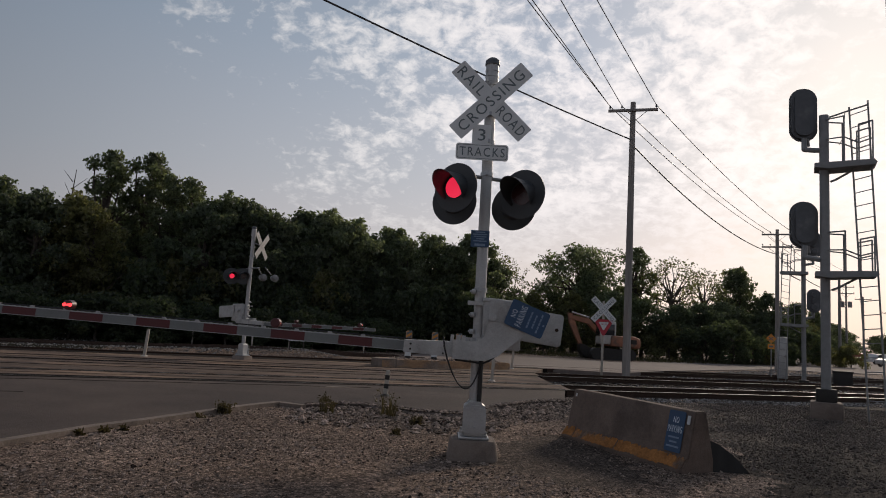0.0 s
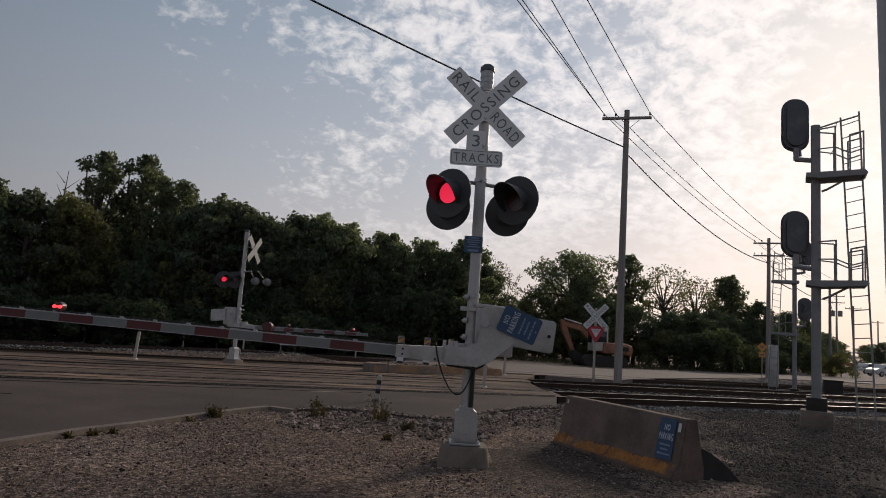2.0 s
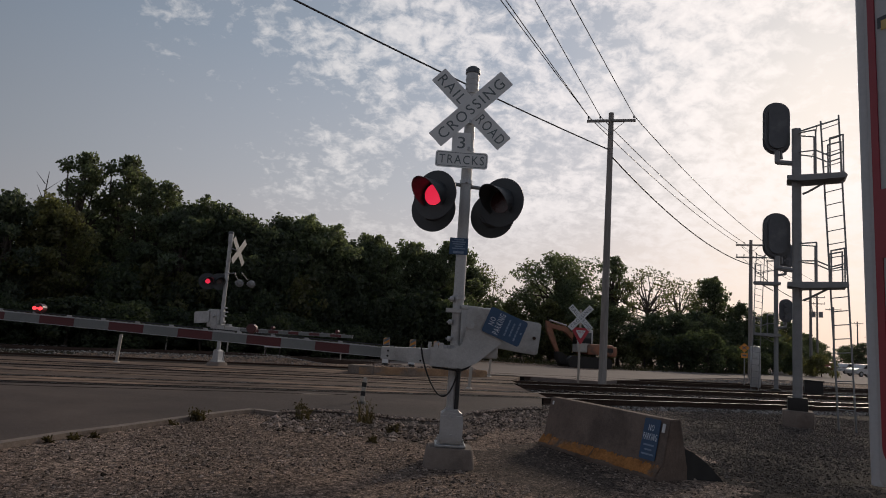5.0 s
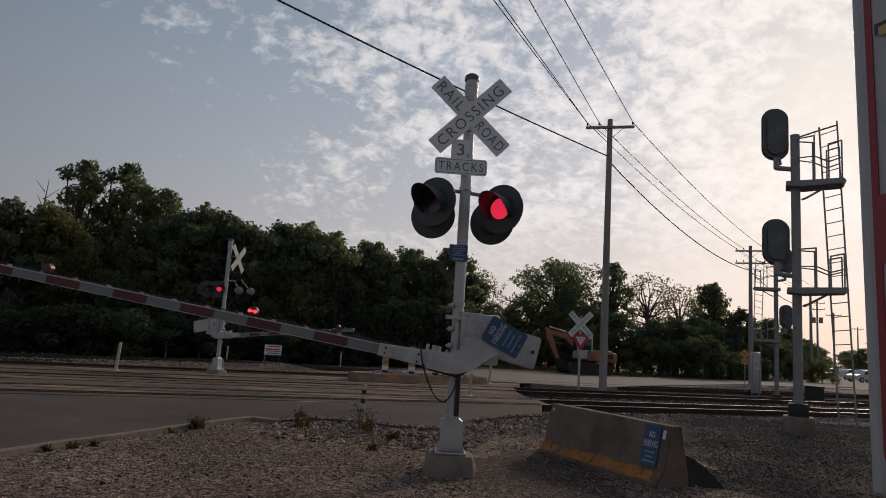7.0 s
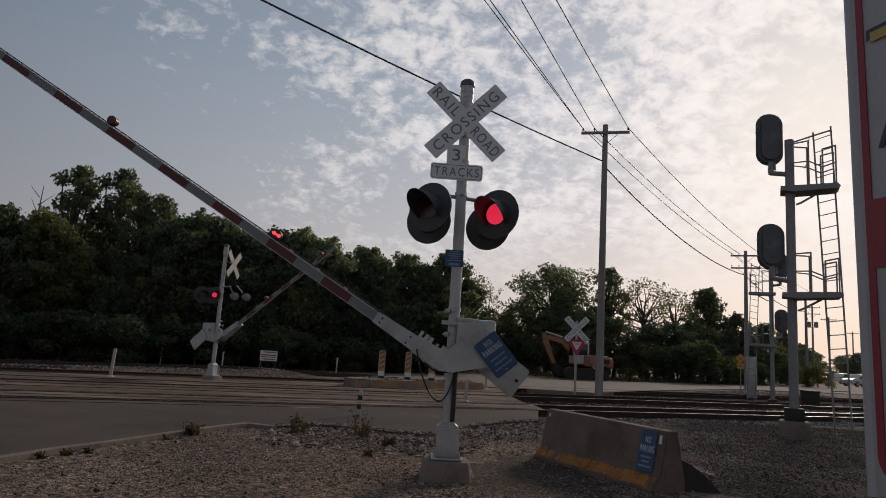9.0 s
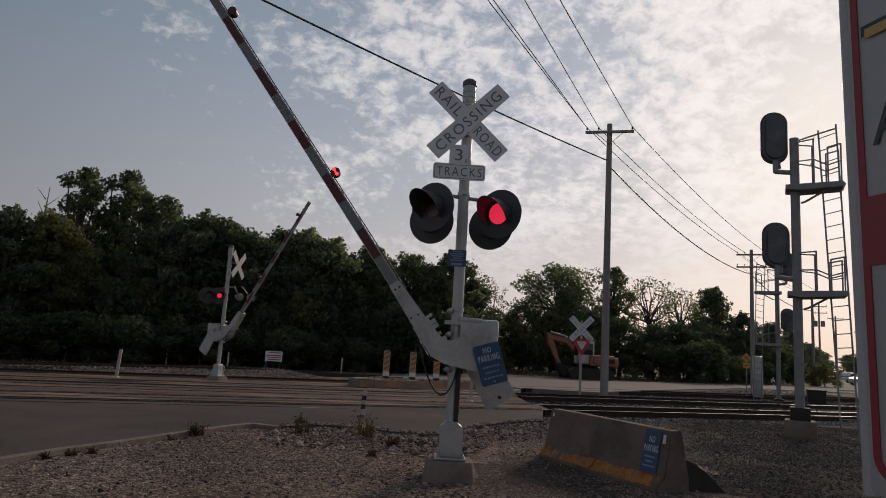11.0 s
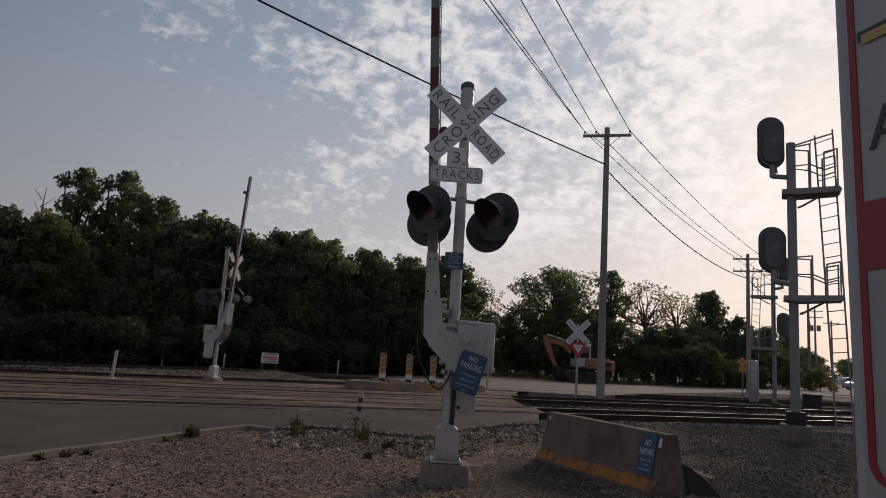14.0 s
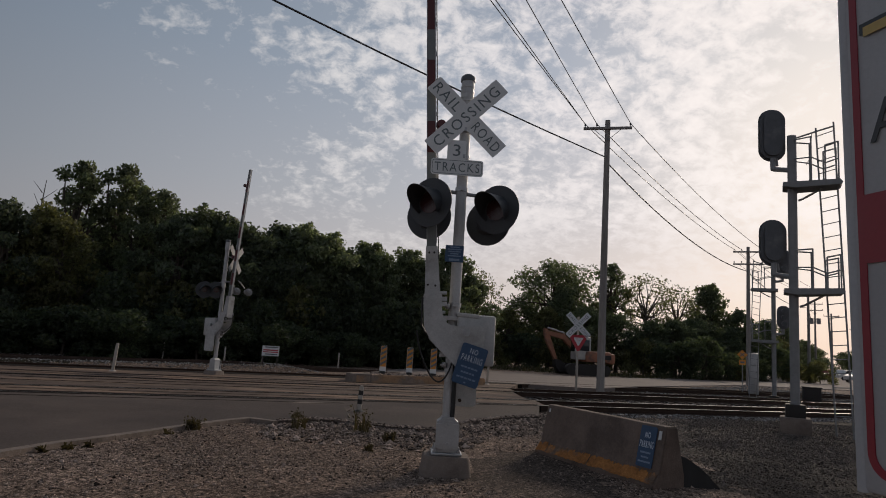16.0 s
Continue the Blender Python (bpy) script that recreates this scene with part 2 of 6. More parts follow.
M = {
    "soil": material("gravel_soil", (0.27, 0.197, 0.155), 0.97, vary=0.42, scale=0.55, bump=1.0, fine=95, second=(0.35, 0.265, 0.215), amount=0.5, spec=0.06, grit=0.45, cells=48.0),
    "bed_soil": material("ballast_bed_soil", (0.062, 0.051, 0.045), 0.97, vary=0.4, scale=0.8, bump=1.0, fine=80, spec=0.06, grit=0.5, cells=26.0),
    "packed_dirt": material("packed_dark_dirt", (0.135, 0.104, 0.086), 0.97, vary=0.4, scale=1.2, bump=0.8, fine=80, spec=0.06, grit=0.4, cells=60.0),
    # deep shade under the trees is put into this floor colour
    "wood_floor": material("shaded_litter_floor", (0.030, 0.027, 0.018), 0.97, vary=0.45, scale=0.9, bump=0.8, fine=30, spec=0.05, grit=0.4),
    "stone": material("crushed_stone", (0.225, 0.176, 0.146), 0.9, vary=0.3, scale=3, random_island=0.88, spec=0.1),
    "dark_stone": material("dark_loose_stone", (0.115, 0.093, 0.080), 0.95, vary=0.25, scale=3, random_island=0.7, spec=0.1),
    "ballast": material("ballast_stone", (0.195, 0.182, 0.174), 0.95, vary=0.2, scale=3, random_island=0.75, spec=0.1),
    "asphalt": material("worn_asphalt", (0.083, 0.066, 0.059), 0.95, vary=0.25, scale=0.45, bump=0.5, fine=55, second=(0.105, 0.082, 0.071), amount=0.45, spec=0.12, grit=0.15),
    "panel": material("crossing_panel", (0.112, 0.082, 0.067), 0.95, vary=0.38, scale=1.6, bump=0.5, fine=45, second=(0.225, 0.155, 0.113), amount=0.5, spec=0.12, grit=0.4, stretch=(0.22, 1.0, 1.0)),
    "far_road": material("far_asphalt", (0.185, 0.152, 0.137), 0.95, vary=0.18, scale=0.3, fine=20, spec=0.15, grit=0.15),
    "concrete": material("weathered_concrete", (0.205, 0.165, 0.140), 0.95, vary=0.2, scale=3, bump=0.35, fine=70, second=(0.14, 0.112, 0.095), amount=0.4, spec=0.15),
    "kerb": material("kerb_concrete", (0.20, 0.162, 0.137), 0.95, vary=0.3, scale=3, bump=0.3, spec=0.15, grit=0.2),
    "barrier": material("dirty_barrier_concrete", (0.165, 0.124, 0.102), 0.95, vary=0.22, scale=2.5, bump=0.35, second=(0.115, 0.088, 0.074), amount=0.4, spec=0.12, grit=0.12),
    "barrier_yellow": material("flaked_yellow_paint", (0.34, 0.150, 0.050), 0.85, vary=0.3, scale=6, second=(0.17, 0.12, 0.09), amount=0.35, spec=0.15, grit=0.35),
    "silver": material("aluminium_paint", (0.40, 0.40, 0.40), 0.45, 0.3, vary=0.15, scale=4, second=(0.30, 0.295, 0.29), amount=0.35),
    "mech": material("white_gate_paint", (0.41, 0.405, 0.395), 0.5, vary=0.16, scale=4, second=(0.30, 0.29, 0.275), amount=0.4, grit=0.08),
    "steel": material("galvanised_steel", (0.36, 0.37, 0.38), 0.4, 0.7, vary=0.2, scale=12),
    "grey_steel": material("grey_painted_steel", (0.225, 0.225, 0.225), 0.55, 0.1, vary=0.2, scale=5),
    "black": material("black_lamp_paint", (0.042, 0.045, 0.049), 0.55, vary=0.2, scale=10),
    # veiling glare of the bright sky is put into this black paint's colour
    "signal_black": material("glare_lifted_black_paint", (0.085, 0.09, 0.098), 0.5, vary=0.25, scale=4, second=(0.12, 0.12, 0.125), amount=0.35),
    "dark_timber": material("dark_stained_timber", (0.05, 0.043, 0.036), 0.9, vary=0.3, scale=6),
    "rubber": material("black_cable_rubber", (0.015, 0.015, 0.015), 0.6, vary=0.1),
    "seal_shade": material("dusty_seal_and_shade", (0.014, 0.011, 0.010), 0.97, vary=0.4, scale=0.9, spec=0.05),
    "white": material("white_sheeting", (0.62, 0.63, 0.63), 0.5, vary=0.07, scale=5),
    "sign_black": material("faded_black_letter", (0.12, 0.145, 0.155), 0.6, vary=0.15),
    "sign_blue": material("blue_sign_sheeting", (0.024, 0.066, 0.138), 0.5, vary=0.15, scale=6),
    "sign_faint": material("faint_white_letter", (0.17, 0.24, 0.34), 0.5, vary=0.2),
    "sign_white": material("white_letter", (0.55, 0.62, 0.70), 0.5, vary=0.1),
    "arm_red": material("red_arm_sheeting", (0.085, 0.015, 0.017), 0.55, vary=0.2, scale=4),
    "arm_white": material("dull_white_arm_sheeting", (0.165, 0.176, 0.172), 0.55, vary=0.15, scale=4),
    "lens_dark": material("dark_red_lens", (0.045, 0.012, 0.013), 0.25, vary=0.1),
    "lens_lit": material("lit_red_lamp", (1.0, 0.03, 0.085), 0.4, vary=0.05, glow=0.72),
    "arm_lamp": material("red_arm_lamp", (0.065, 0.010, 0.012), 0.4, vary=0.15, scale=20),
    "arm_glow": material("lit_arm_lamp", (1.0, 0.05, 0.06), 0.4, glow=1.8),
    "rail_top": material("polished_rail", (0.24, 0.225, 0.21), 0.5, 0.85, vary=0.2, scale=3),
    "rail_rust": material("rusty_rail", (0.055, 0.036, 0.028), 0.9, 0.0, vary=0.3, scale=5, spec=0.15),
    "tie": material("creosoted_timber", (0.045, 0.036, 0.031), 0.95, vary=0.35, scale=6, random_object=0.3, spec=0.1),
    "pole": material("weathered_pole_timber", (0.27, 0.25, 0.232), 0.95, vary=0.25, scale=3, bump=0.4, fine=30, stretch=(1, 1, 0.08), spec=0.2),
    "bark": material("tree_bark", (0.075, 0.06, 0.048), 0.95, vary=0.3, scale=4, bump=0.5, fine=18),
    "wire": material("overhead_wire", (0.05, 0.05, 0.055), 0.6),
    "yellow": material("orange_marker_sheeting", (0.58, 0.235, 0.035), 0.6, vary=0.12, scale=8),
    "island_yellow": material("faded_yellow_kerb", (0.34, 0.205, 0.115), 0.85, vary=0.3, scale=3, second=(0.24, 0.18, 0.14), amount=0.5, grit=0.25),
    "post_white": material("white_post_plastic", (0.40, 0.36, 0.31), 0.6, vary=0.15, scale=8),
    "yield_red": material("red_sign_sheeting", (0.42, 0.03, 0.045), 0.5, vary=0.1),
    "machine": material("faded_orange_paint", (0.30, 0.130, 0.075), 0.7, vary=0.25, scale=2, second=(0.13, 0.085, 0.065), amount=0.35),
    "machine_white": material("pale_machine_paint", (0.45, 0.43, 0.40), 0.6, vary=0.2, scale=2),
    "track_iron": material("dark_track_iron", (0.04, 0.036, 0.033), 0.8, 0.3, vary=0.3, scale=4),
    "glass": material("dark_glazing", (0.02, 0.025, 0.03), 0.1, vary=0.05),
    "trailer_white": material("white_trailer_skin", (0.41, 0.415, 0.425), 0.45, vary=0.08, scale=1.5, second=(0.34, 0.345, 0.35), amount=0.3),
    "trailer_red": material("red_trailer_stripe", (0.27, 0.026, 0.038), 0.45, vary=0.08, scale=2),
    "trailer_gold": material("gold_trailer_letter", (0.50, 0.36, 0.12), 0.5, vary=0.1),
    "trailer_dark": material("dark_trailer_panel", (0.03, 0.033, 0.036), 0.35, vary=0.1),
    "car_white": material("white_car_paint", (0.55, 0.55, 0.54), 0.3, vary=0.05),
    "car_red": material("dark_red_car_paint", (0.22, 0.03, 0.03), 0.3, vary=0.05),
    "leaf": foliage("broad_leaf", (0.122, 0.138, 0.092), (0.15, 0.135, 0.068)),
    "leaf_dark": foliage("dark_leaf", (0.088, 0.103, 0.074), (0.125, 0.125, 0.066)),
    "leaf_olive": foliage("olive_leaf", (0.120, 0.115, 0.058), (0.15, 0.125, 0.06)),
    # leaf green darkened to carry the shade at the foot of the wood
    "leaf_under": foliage("shaded_undergrowth_leaf", (0.062, 0.076, 0.048), (0.09, 0.088, 0.05)),
    "weed": foliage("dry_weed", (0.050, 0.038, 0.022), (0.085, 0.060, 0.036)),
    "grass": foliage("verge_grass", (0.040, 0.038, 0.020), (0.075, 0.058, 0.030)),
}

# ---------------------------------------------------------------- mesh helpers
I4 = Matrix.Identity(4)


def box(bm, size, at=(0, 0, 0), turn=None, bevel=0.0):
    m = Matrix.Translation(at) @ (turn or I4) @ Matrix.Diagonal((*size, 1))
    got = bmesh.ops.create_cube(bm, size=1, matrix=m)
    if bevel:
        edges = {e for v in got["verts"] for e in v.link_edges}
        bmesh.ops.bevel(bm, geom=list(edges), offset=bevel, segments=2, affect="EDGES", profile=0.5)
    return bm


def tube(bm, a, b, r1, r2=None, seg=12):
    a, b = Vector(a), Vector(b)
    d = b - a
    m = Matrix.Translation((a + b) / 2) @ d.to_track_quat("Z", "Y").to_matrix().to_4x4()
    bmesh.ops.create_cone(bm, cap_ends=True, segments=seg, radius1=r1, radius2=r1 if r2 is None else r2, depth=d.length, matrix=m)
    return bm


def bent(bm, pts, r, seg=8):
    """A pipe through points, with ball joints."""
    for a, b in zip(pts, pts[1:]):
        tube(bm, a, b, r, seg=seg)
    for p in pts[1:-1]:
        bmesh.ops.create_icosphere(bm, subdivisions=1, radius=r * 1.02, matrix=Matrix.Translation(p))
    return bm


def slab(bm, outline, y0, y1, m=None):
    """An outline in the x-z plane, given thickness from y0 to y1."""
    m = m or I4
    front = [bm.verts.new(m @ Vector((x, y0, z))) for x, z in outline]
    back = [bm.verts.new(m @ Vector((x, y1, z))) for x, z in outline]
    bm.faces.new(front)
    bm.faces.new(back[::-1])
    n = len(outline)
    for i in range(n):
        bm.faces.new((front[i], back[i], back[(i + 1) % n], front[(i + 1) % n]))
    bmesh.ops.recalc_face_normals(bm, faces=bm.faces)
    return bm


def prism(bm, outline, z0, z1):
    """An outline in the x-y plane, given height from z0 to z1."""
    low = [bm.verts.new((x, y, z0)) for x, y in outline]
    top = [bm.verts.new((x, y, z1)) for x, y in outline]
    bm.faces.new(low[::-1])
    bm.faces.new(top)
    n = len(outline)
    for i in range(n):
        bm.faces.new((low[i], low[(i + 1) % n], top[(i + 1) % n], top[i]))
    bmesh.ops.recalc_face_normals(bm, faces=bm.faces)
    return bm


def rounded(w, h, r, n=4, cx=0.0, cz=0.0):
    pts = []
    for sx, sz, a0 in ((1, 1, 0), (-1, 1, 90), (-1, -1, 180), (1, -1, 270)):
        for i in range(n + 1):
            a = radians(a0 + 90 * i / n)
            pts.append((cx + sx * (w / 2 - r) + r * math.cos(a), cz + sz * (h / 2 - r) + r * math.sin(a)))
    return pts


def disc(r, n=32, cx=0.0, cz=0.0):
    return [(cx + r * math.cos(2 * math.pi * i / n), cz + r * math.sin(2 * math.pi * i / n)) for i in range(n)]


def smooth_by_angle(me, deg=35):
    me.polygons.foreach_set("use_smooth", [True] * len(me.polygons))
    bm = bmesh.new()
    bm.from_mesh(me)
    for e in bm.edges:
        if len(e.link_faces) == 2 and e.calc_face_angle(0) > radians(deg):
            e.smooth = False
    bm.to_mesh(me)
    bm.free()


def part(name, bm, mat, parent=None, label="", m=None):
    me = bpy.data.meshes.new(name)
    bm.to_mesh(me)
    bm.free()
    me.materials.append(M[mat])
    if len(me.polygons) < 20000:
        smooth_by_angle(me)
    ob = new(name, me)
    ob.parent = parent
    if m is not None:
        ob.matrix_basis = m
    if label:
        tagged(ob, label)
    return ob


def thing(name, m, label, category, group=""):
    ob = new(name)
    ob.empty_display_size = 0.2
    ob.matrix_basis = m
    return tagged(ob, label, category, group)


def setting(name, bm, mat, label="", category=""):
    ob = part(name, bm, mat)
    return tagged(ob, label, category, kind="structure")


def sheet(name, verts, faces, mat, parent=None):
    me = bpy.data.meshes.new(name)
    me.from_pydata([tuple(v) for v in verts], [], faces)
    me.update()
    me.materials.append(M[mat])
    ob = new(name, me)
    ob.parent = parent
    return ob


def lettering(name, text, height, width, mat, parent, m):
    """Built-in font as a thin mesh, fitted to a width and a cap height; it reads along +x, up +z, facing -y."""
    cu = bpy.data.curves.new(name, "FONT")
    cu.body, cu.extrude, cu.align_x, cu.align_y = text, 0.01, "CENTER", "CENTER"
    cu.resolution_u, cu.space_character = 3, 1.22
    tmp = bpy.data.objects.new("tmp", cu)
    scene.collection.objects.link(tmp)
    bpy.context.view_layer.update()
    me = bpy.data.meshes.new_from_object(tmp.evaluated_get(bpy.context.evaluated_depsgraph_get()))
    bpy.data.objects.remove(tmp)
    co = np.empty(len(me.vertices) * 3)
    me.vertices.foreach_get("co", co)
    co = co.reshape(-1, 3)
    lo, hi = co.min(0), co.max(0)
    mid, size = (lo + hi) / 2, np.maximum(hi - lo, 1e-6)
    out = np.zeros_like(co)
    out[:, 0] = (co[:, 0] - mid[0]) / size[0] * width
    out[:, 2] = (co[:, 1] - mid[1]) / size[1] * height
    out[:, 1] = -(co[:, 2] - mid[2]) / size[2] * 0.003
    me.vertices.foreach_set("co", out.ravel())
    me.materials.clear()
    me.materials.append(M[mat])
    ob = new(name, me)
    ob.parent = parent
    ob.matrix_basis = m
    return ob


# ---------------------------------------------------------------- the plan: tracks, crossing, ground
TRACK_TURN = 21.6
U = Vector((math.cos(radians(TRACK_TURN)), math.sin(radians(TRACK_TURN))))
NRM = Vector((-U.y, U.x))
RAILS = (14.95, 16.46, 19.65, 21.16)
LAST_TURN = 24.7   # the third track leaves the others at a slight angle
LAST_AT = (-2.8, 24.45)


def on_track(s, off):
    """s metres along the tracks, off metres across them."""
    return U.x * s + NRM.x * off, U.y * s + NRM.y * off


def on_last(s, off):
    """s metres along the third track from its middle, off metres beyond its far rail."""
    c, n = math.cos(radians(LAST_TURN)), math.sin(radians(LAST_TURN))
    return LAST_AT[0] + c * s - n * off, LAST_AT[1] + n * s + c * off


def beyond_last(x, y):
    """Metres beyond the far rail of the third track."""
    c, n = math.cos(radians(LAST_TURN)), math.sin(radians(LAST_TURN))
    return -n * (x - LAST_AT[0]) + c * (y - LAST_AT[1])


def crossing_edge(off):
    """How far along the tracks the paved crossing reaches."""
    return 9.4 + (off - 14.95) * 0.43


def pave_z(x, y):
    return 0.05


def ground_z(x, y):
    s, off = U.x * x + U.y * y, NRM.x * x + NRM.y * y
    z = 0.03 * noise.noise(Vector((x * 0.35, y * 0.35, 0))) + 0.012 * noise.noise(Vector((x * 1.7, y * 1.7, 3)))
    if s > crossing_edge(off) - 1.0:
        bed = min(1, max(0, (off - 13.6) / 0.8)) * min(1, max(0, (27.0 - off) / 0.8))
        z -= 0.14 * bed
    else:
        z -= 0.10 * min(1, max(0, (off - 12.5) / 1.5)) * min(1, max(0, (26.5 - off) / 0.5))
    z -= 0.065 * math.exp(-((x - 0.43) ** 2 + (y - 7.9) ** 2) / 2.0)
    # ballast shoulder past the last track
    q = beyond_last(x, y)
    if s < 6.5:
        z += 0.27 * min(1, max(0.02, (x + 14.0) / 12.0)) * min(1, max(0, (q - 1.8) / 1.0)) * min(1, max(0, (8.0 - q) / 2.0)) * min(1, (6.5 - s) / 1.5)
    return z


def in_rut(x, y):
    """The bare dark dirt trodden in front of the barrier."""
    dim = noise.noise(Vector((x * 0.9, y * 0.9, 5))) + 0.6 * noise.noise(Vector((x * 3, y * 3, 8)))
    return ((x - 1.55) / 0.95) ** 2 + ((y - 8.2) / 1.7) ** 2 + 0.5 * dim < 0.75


def make_ground():
    def steps(spec):
        out = []
        for a, b, d in spec:
            out += list(np.arange(a, b, d))
        return out + [spec[-1][1]]
    xs = steps([(-1200, -200, 250), (-200, -40, 40), (-40, -16, 3), (-16, -5, 0.5), (-5, 8, 0.2), (8, 26, 0.5), (26, 60, 4), (60, 200, 35), (200, 1200, 250)])
    ys = steps([(-800, -100, 175), (-100, -10, 15), (-10, 4, 1.4), (4, 12, 0.18), (12, 18, 0.35), (18, 42, 0.6), (42, 100, 6), (100, 300, 40), (300, 2000, 340)])
    verts = [(x, y, ground_z(x, y)) for y in ys for x in xs]
    w = len(xs)
    faces = [(j * w + i, j * w + i + 1, (j + 1) * w + i + 1, (j + 1) * w + i) for j in range(len(ys) - 1) for i in range(w - 1)]
    ob = sheet("ground", verts, faces, "soil")
    ob.data.polygons.foreach_set("use_smooth", [True] * len(ob.data.polygons))
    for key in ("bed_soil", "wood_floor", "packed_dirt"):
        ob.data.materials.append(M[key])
    kind = []
    for p in ob.data.polygons:
        x, y, _ = p.center
        s, off, q = U.x * x + U.y * y, NRM.x * x + NRM.y * y, beyond_last(x, y)
        # ground below the wood gets the colour darkened for tree shade
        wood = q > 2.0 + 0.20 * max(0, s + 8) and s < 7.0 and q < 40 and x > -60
        dim = 0.9 * noise.noise(Vector((x * 0.9, y * 0.9, 5))) + 0.5 * noise.noise(Vector((x * 3, y * 3, 8)))
        beside = 2.5 < y < 14 and x < 30 and x > 0.36 * y + 0.75 + dim
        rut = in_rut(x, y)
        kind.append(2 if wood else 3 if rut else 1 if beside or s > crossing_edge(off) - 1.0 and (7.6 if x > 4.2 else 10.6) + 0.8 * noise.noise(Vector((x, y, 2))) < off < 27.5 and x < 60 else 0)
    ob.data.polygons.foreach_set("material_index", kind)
    tagged(ob, "brown dusty gravel ground with scattered stones", "ground", kind="structure")


make_ground()

# paved areas: strips between the rails, with open flangeways
KERB = ((-8.6, -10.0), (-6.3, 0.0), (-4.36, 6.90), (-4.08, 7.90), (-3.77, 8.60), (-3.43, 9.56), (-2.98, 10.70), (-2.74, 11.16))
# the broken front edge of the asphalt, from the kerb's end to the near rail
EDGE = ((-2.20, 11.0), (-1.69, 11.50), (-1.30, 11.55), (-0.81, 11.40), (-0.32, 11.12), (0.44, 11.12), (1.10, 12.62), (1.88, 13.70), (2.70, 14.38))


def make_paving():
    # approach road up to the near rail
    a, b = on_track(-60, RAILS[0] - 0.07), on_track(crossing_edge(14.9), RAILS[0] - 0.07)
    bm = prism(bmesh.new(), [(-70, -30), (-16.5, -30), *KERB, *EDGE, b, a], -0.2, 0.05)
    setting("road", bm, "asphalt", "worn grey asphalt road with patched cracks", "road")
    pairs = [(RAILS[0] + 0.10, RAILS[1] - 0.10), (RAILS[1] + 0.07, RAILS[2] - 0.07), (RAILS[2] + 0.10, RAILS[3] - 0.10)]
    for k, (o1, o2) in enumerate(pairs):
        e1, e2 = crossing_edge(o1), crossing_edge(o2)
        bm = prism(bmesh.new(), [on_track(-60, o1), on_track(e1 + random.uniform(-0.3, 0.3), o1), on_track(e2 + random.uniform(-0.3, 0.3), o2), on_track(-60, o2)], -0.2, 0.05 - 0.004 * (k % 2))
        setting("crossing_panel", bm, "panel", "tan worn paving between the rails", "pavement")
    e1, e2 = crossing_edge(RAILS[3]), 7.7
    setting("crossing_panel", prism(bmesh.new(), [on_track(-24, RAILS[3] + 0.07), on_track(e1, RAILS[3] + 0.07), on_last(e2, -0.12), on_last(-24, -0.12)], -0.2, 0.048), "panel", "tan worn paving between the rails", "pavement")
    bm = bmesh.new()
    top = [bm.verts.new((x, y + 0.02, 0.052)) for x, y in EDGE[2:7]]
    low = [bm.verts.new((x + 0.05, y - 0.30 - 0.08 * math.sin(9 * x), -0.05)) for x, y in EDGE[2:7]]
    foot = [bm.verts.new((v.co.x, v.co.y + 0.02, -0.2)) for v in low]
    for up_row, down_row in ((top, low), (low, foot)):
        for k in range(4):
            bm.faces.new((down_row[k], down_row[k + 1], up_row[k + 1], up_row[k]))
    setting("road_shoulder", bm, "asphalt", "crumbling sloped asphalt edge of the road", "road")
    # the far road, which turns away to the right
    far = [on_last(0.6, 0.10), on_last(e2 + 0.3, 0.10), (7.6, 28.0), (11.0, 32.6), (21.5, 44.4), (34.0, 50.0), (75.0, 84.0), (180.0, 190.0), (150.0, 230.0), (52.8, 104.0), (28.5, 64.8), (15.8, 46.5), (10.4, 41.0), (4.6, 42.5), (1.0, 42.0), (-1.6, 33.0), (-2.7, 28.0)]
    bm = prism(bmesh.new(), far, -0.2, 0.045)
    setting("far_road", bm, "far_road", "pale sunlit asphalt road beyond the tracks", "road")
    # kerb along the near road edge
    for (x0, y0), (x1, y1) in zip(KERB, KERB[1:]):
        bm = bmesh.new()
        d = Vector((x1 - x0, y1 - y0)).normalized()
        q = Vector((d.y, -d.x)) * 0.13
        prism(bm, [(x0, y0), (x1, y1), (x1 + q.x, y1 + q.y), (x0 + q.x, y0 + q.y)], -0.2, 0.064)
        setting("kerb", bm, "kerb", "low worn concrete kerb along the road", "kerb")
    bm = bmesh.new()
    prism(bm, [(-2.74, 11.16), (-2.56, 11.20), (-2.16, 10.98), (-2.22, 10.90), (-2.60, 11.06)], -0.2, 0.062)
    setting("kerb", bm, "kerb", "low worn concrete kerb along the road", "kerb")


make_paving()


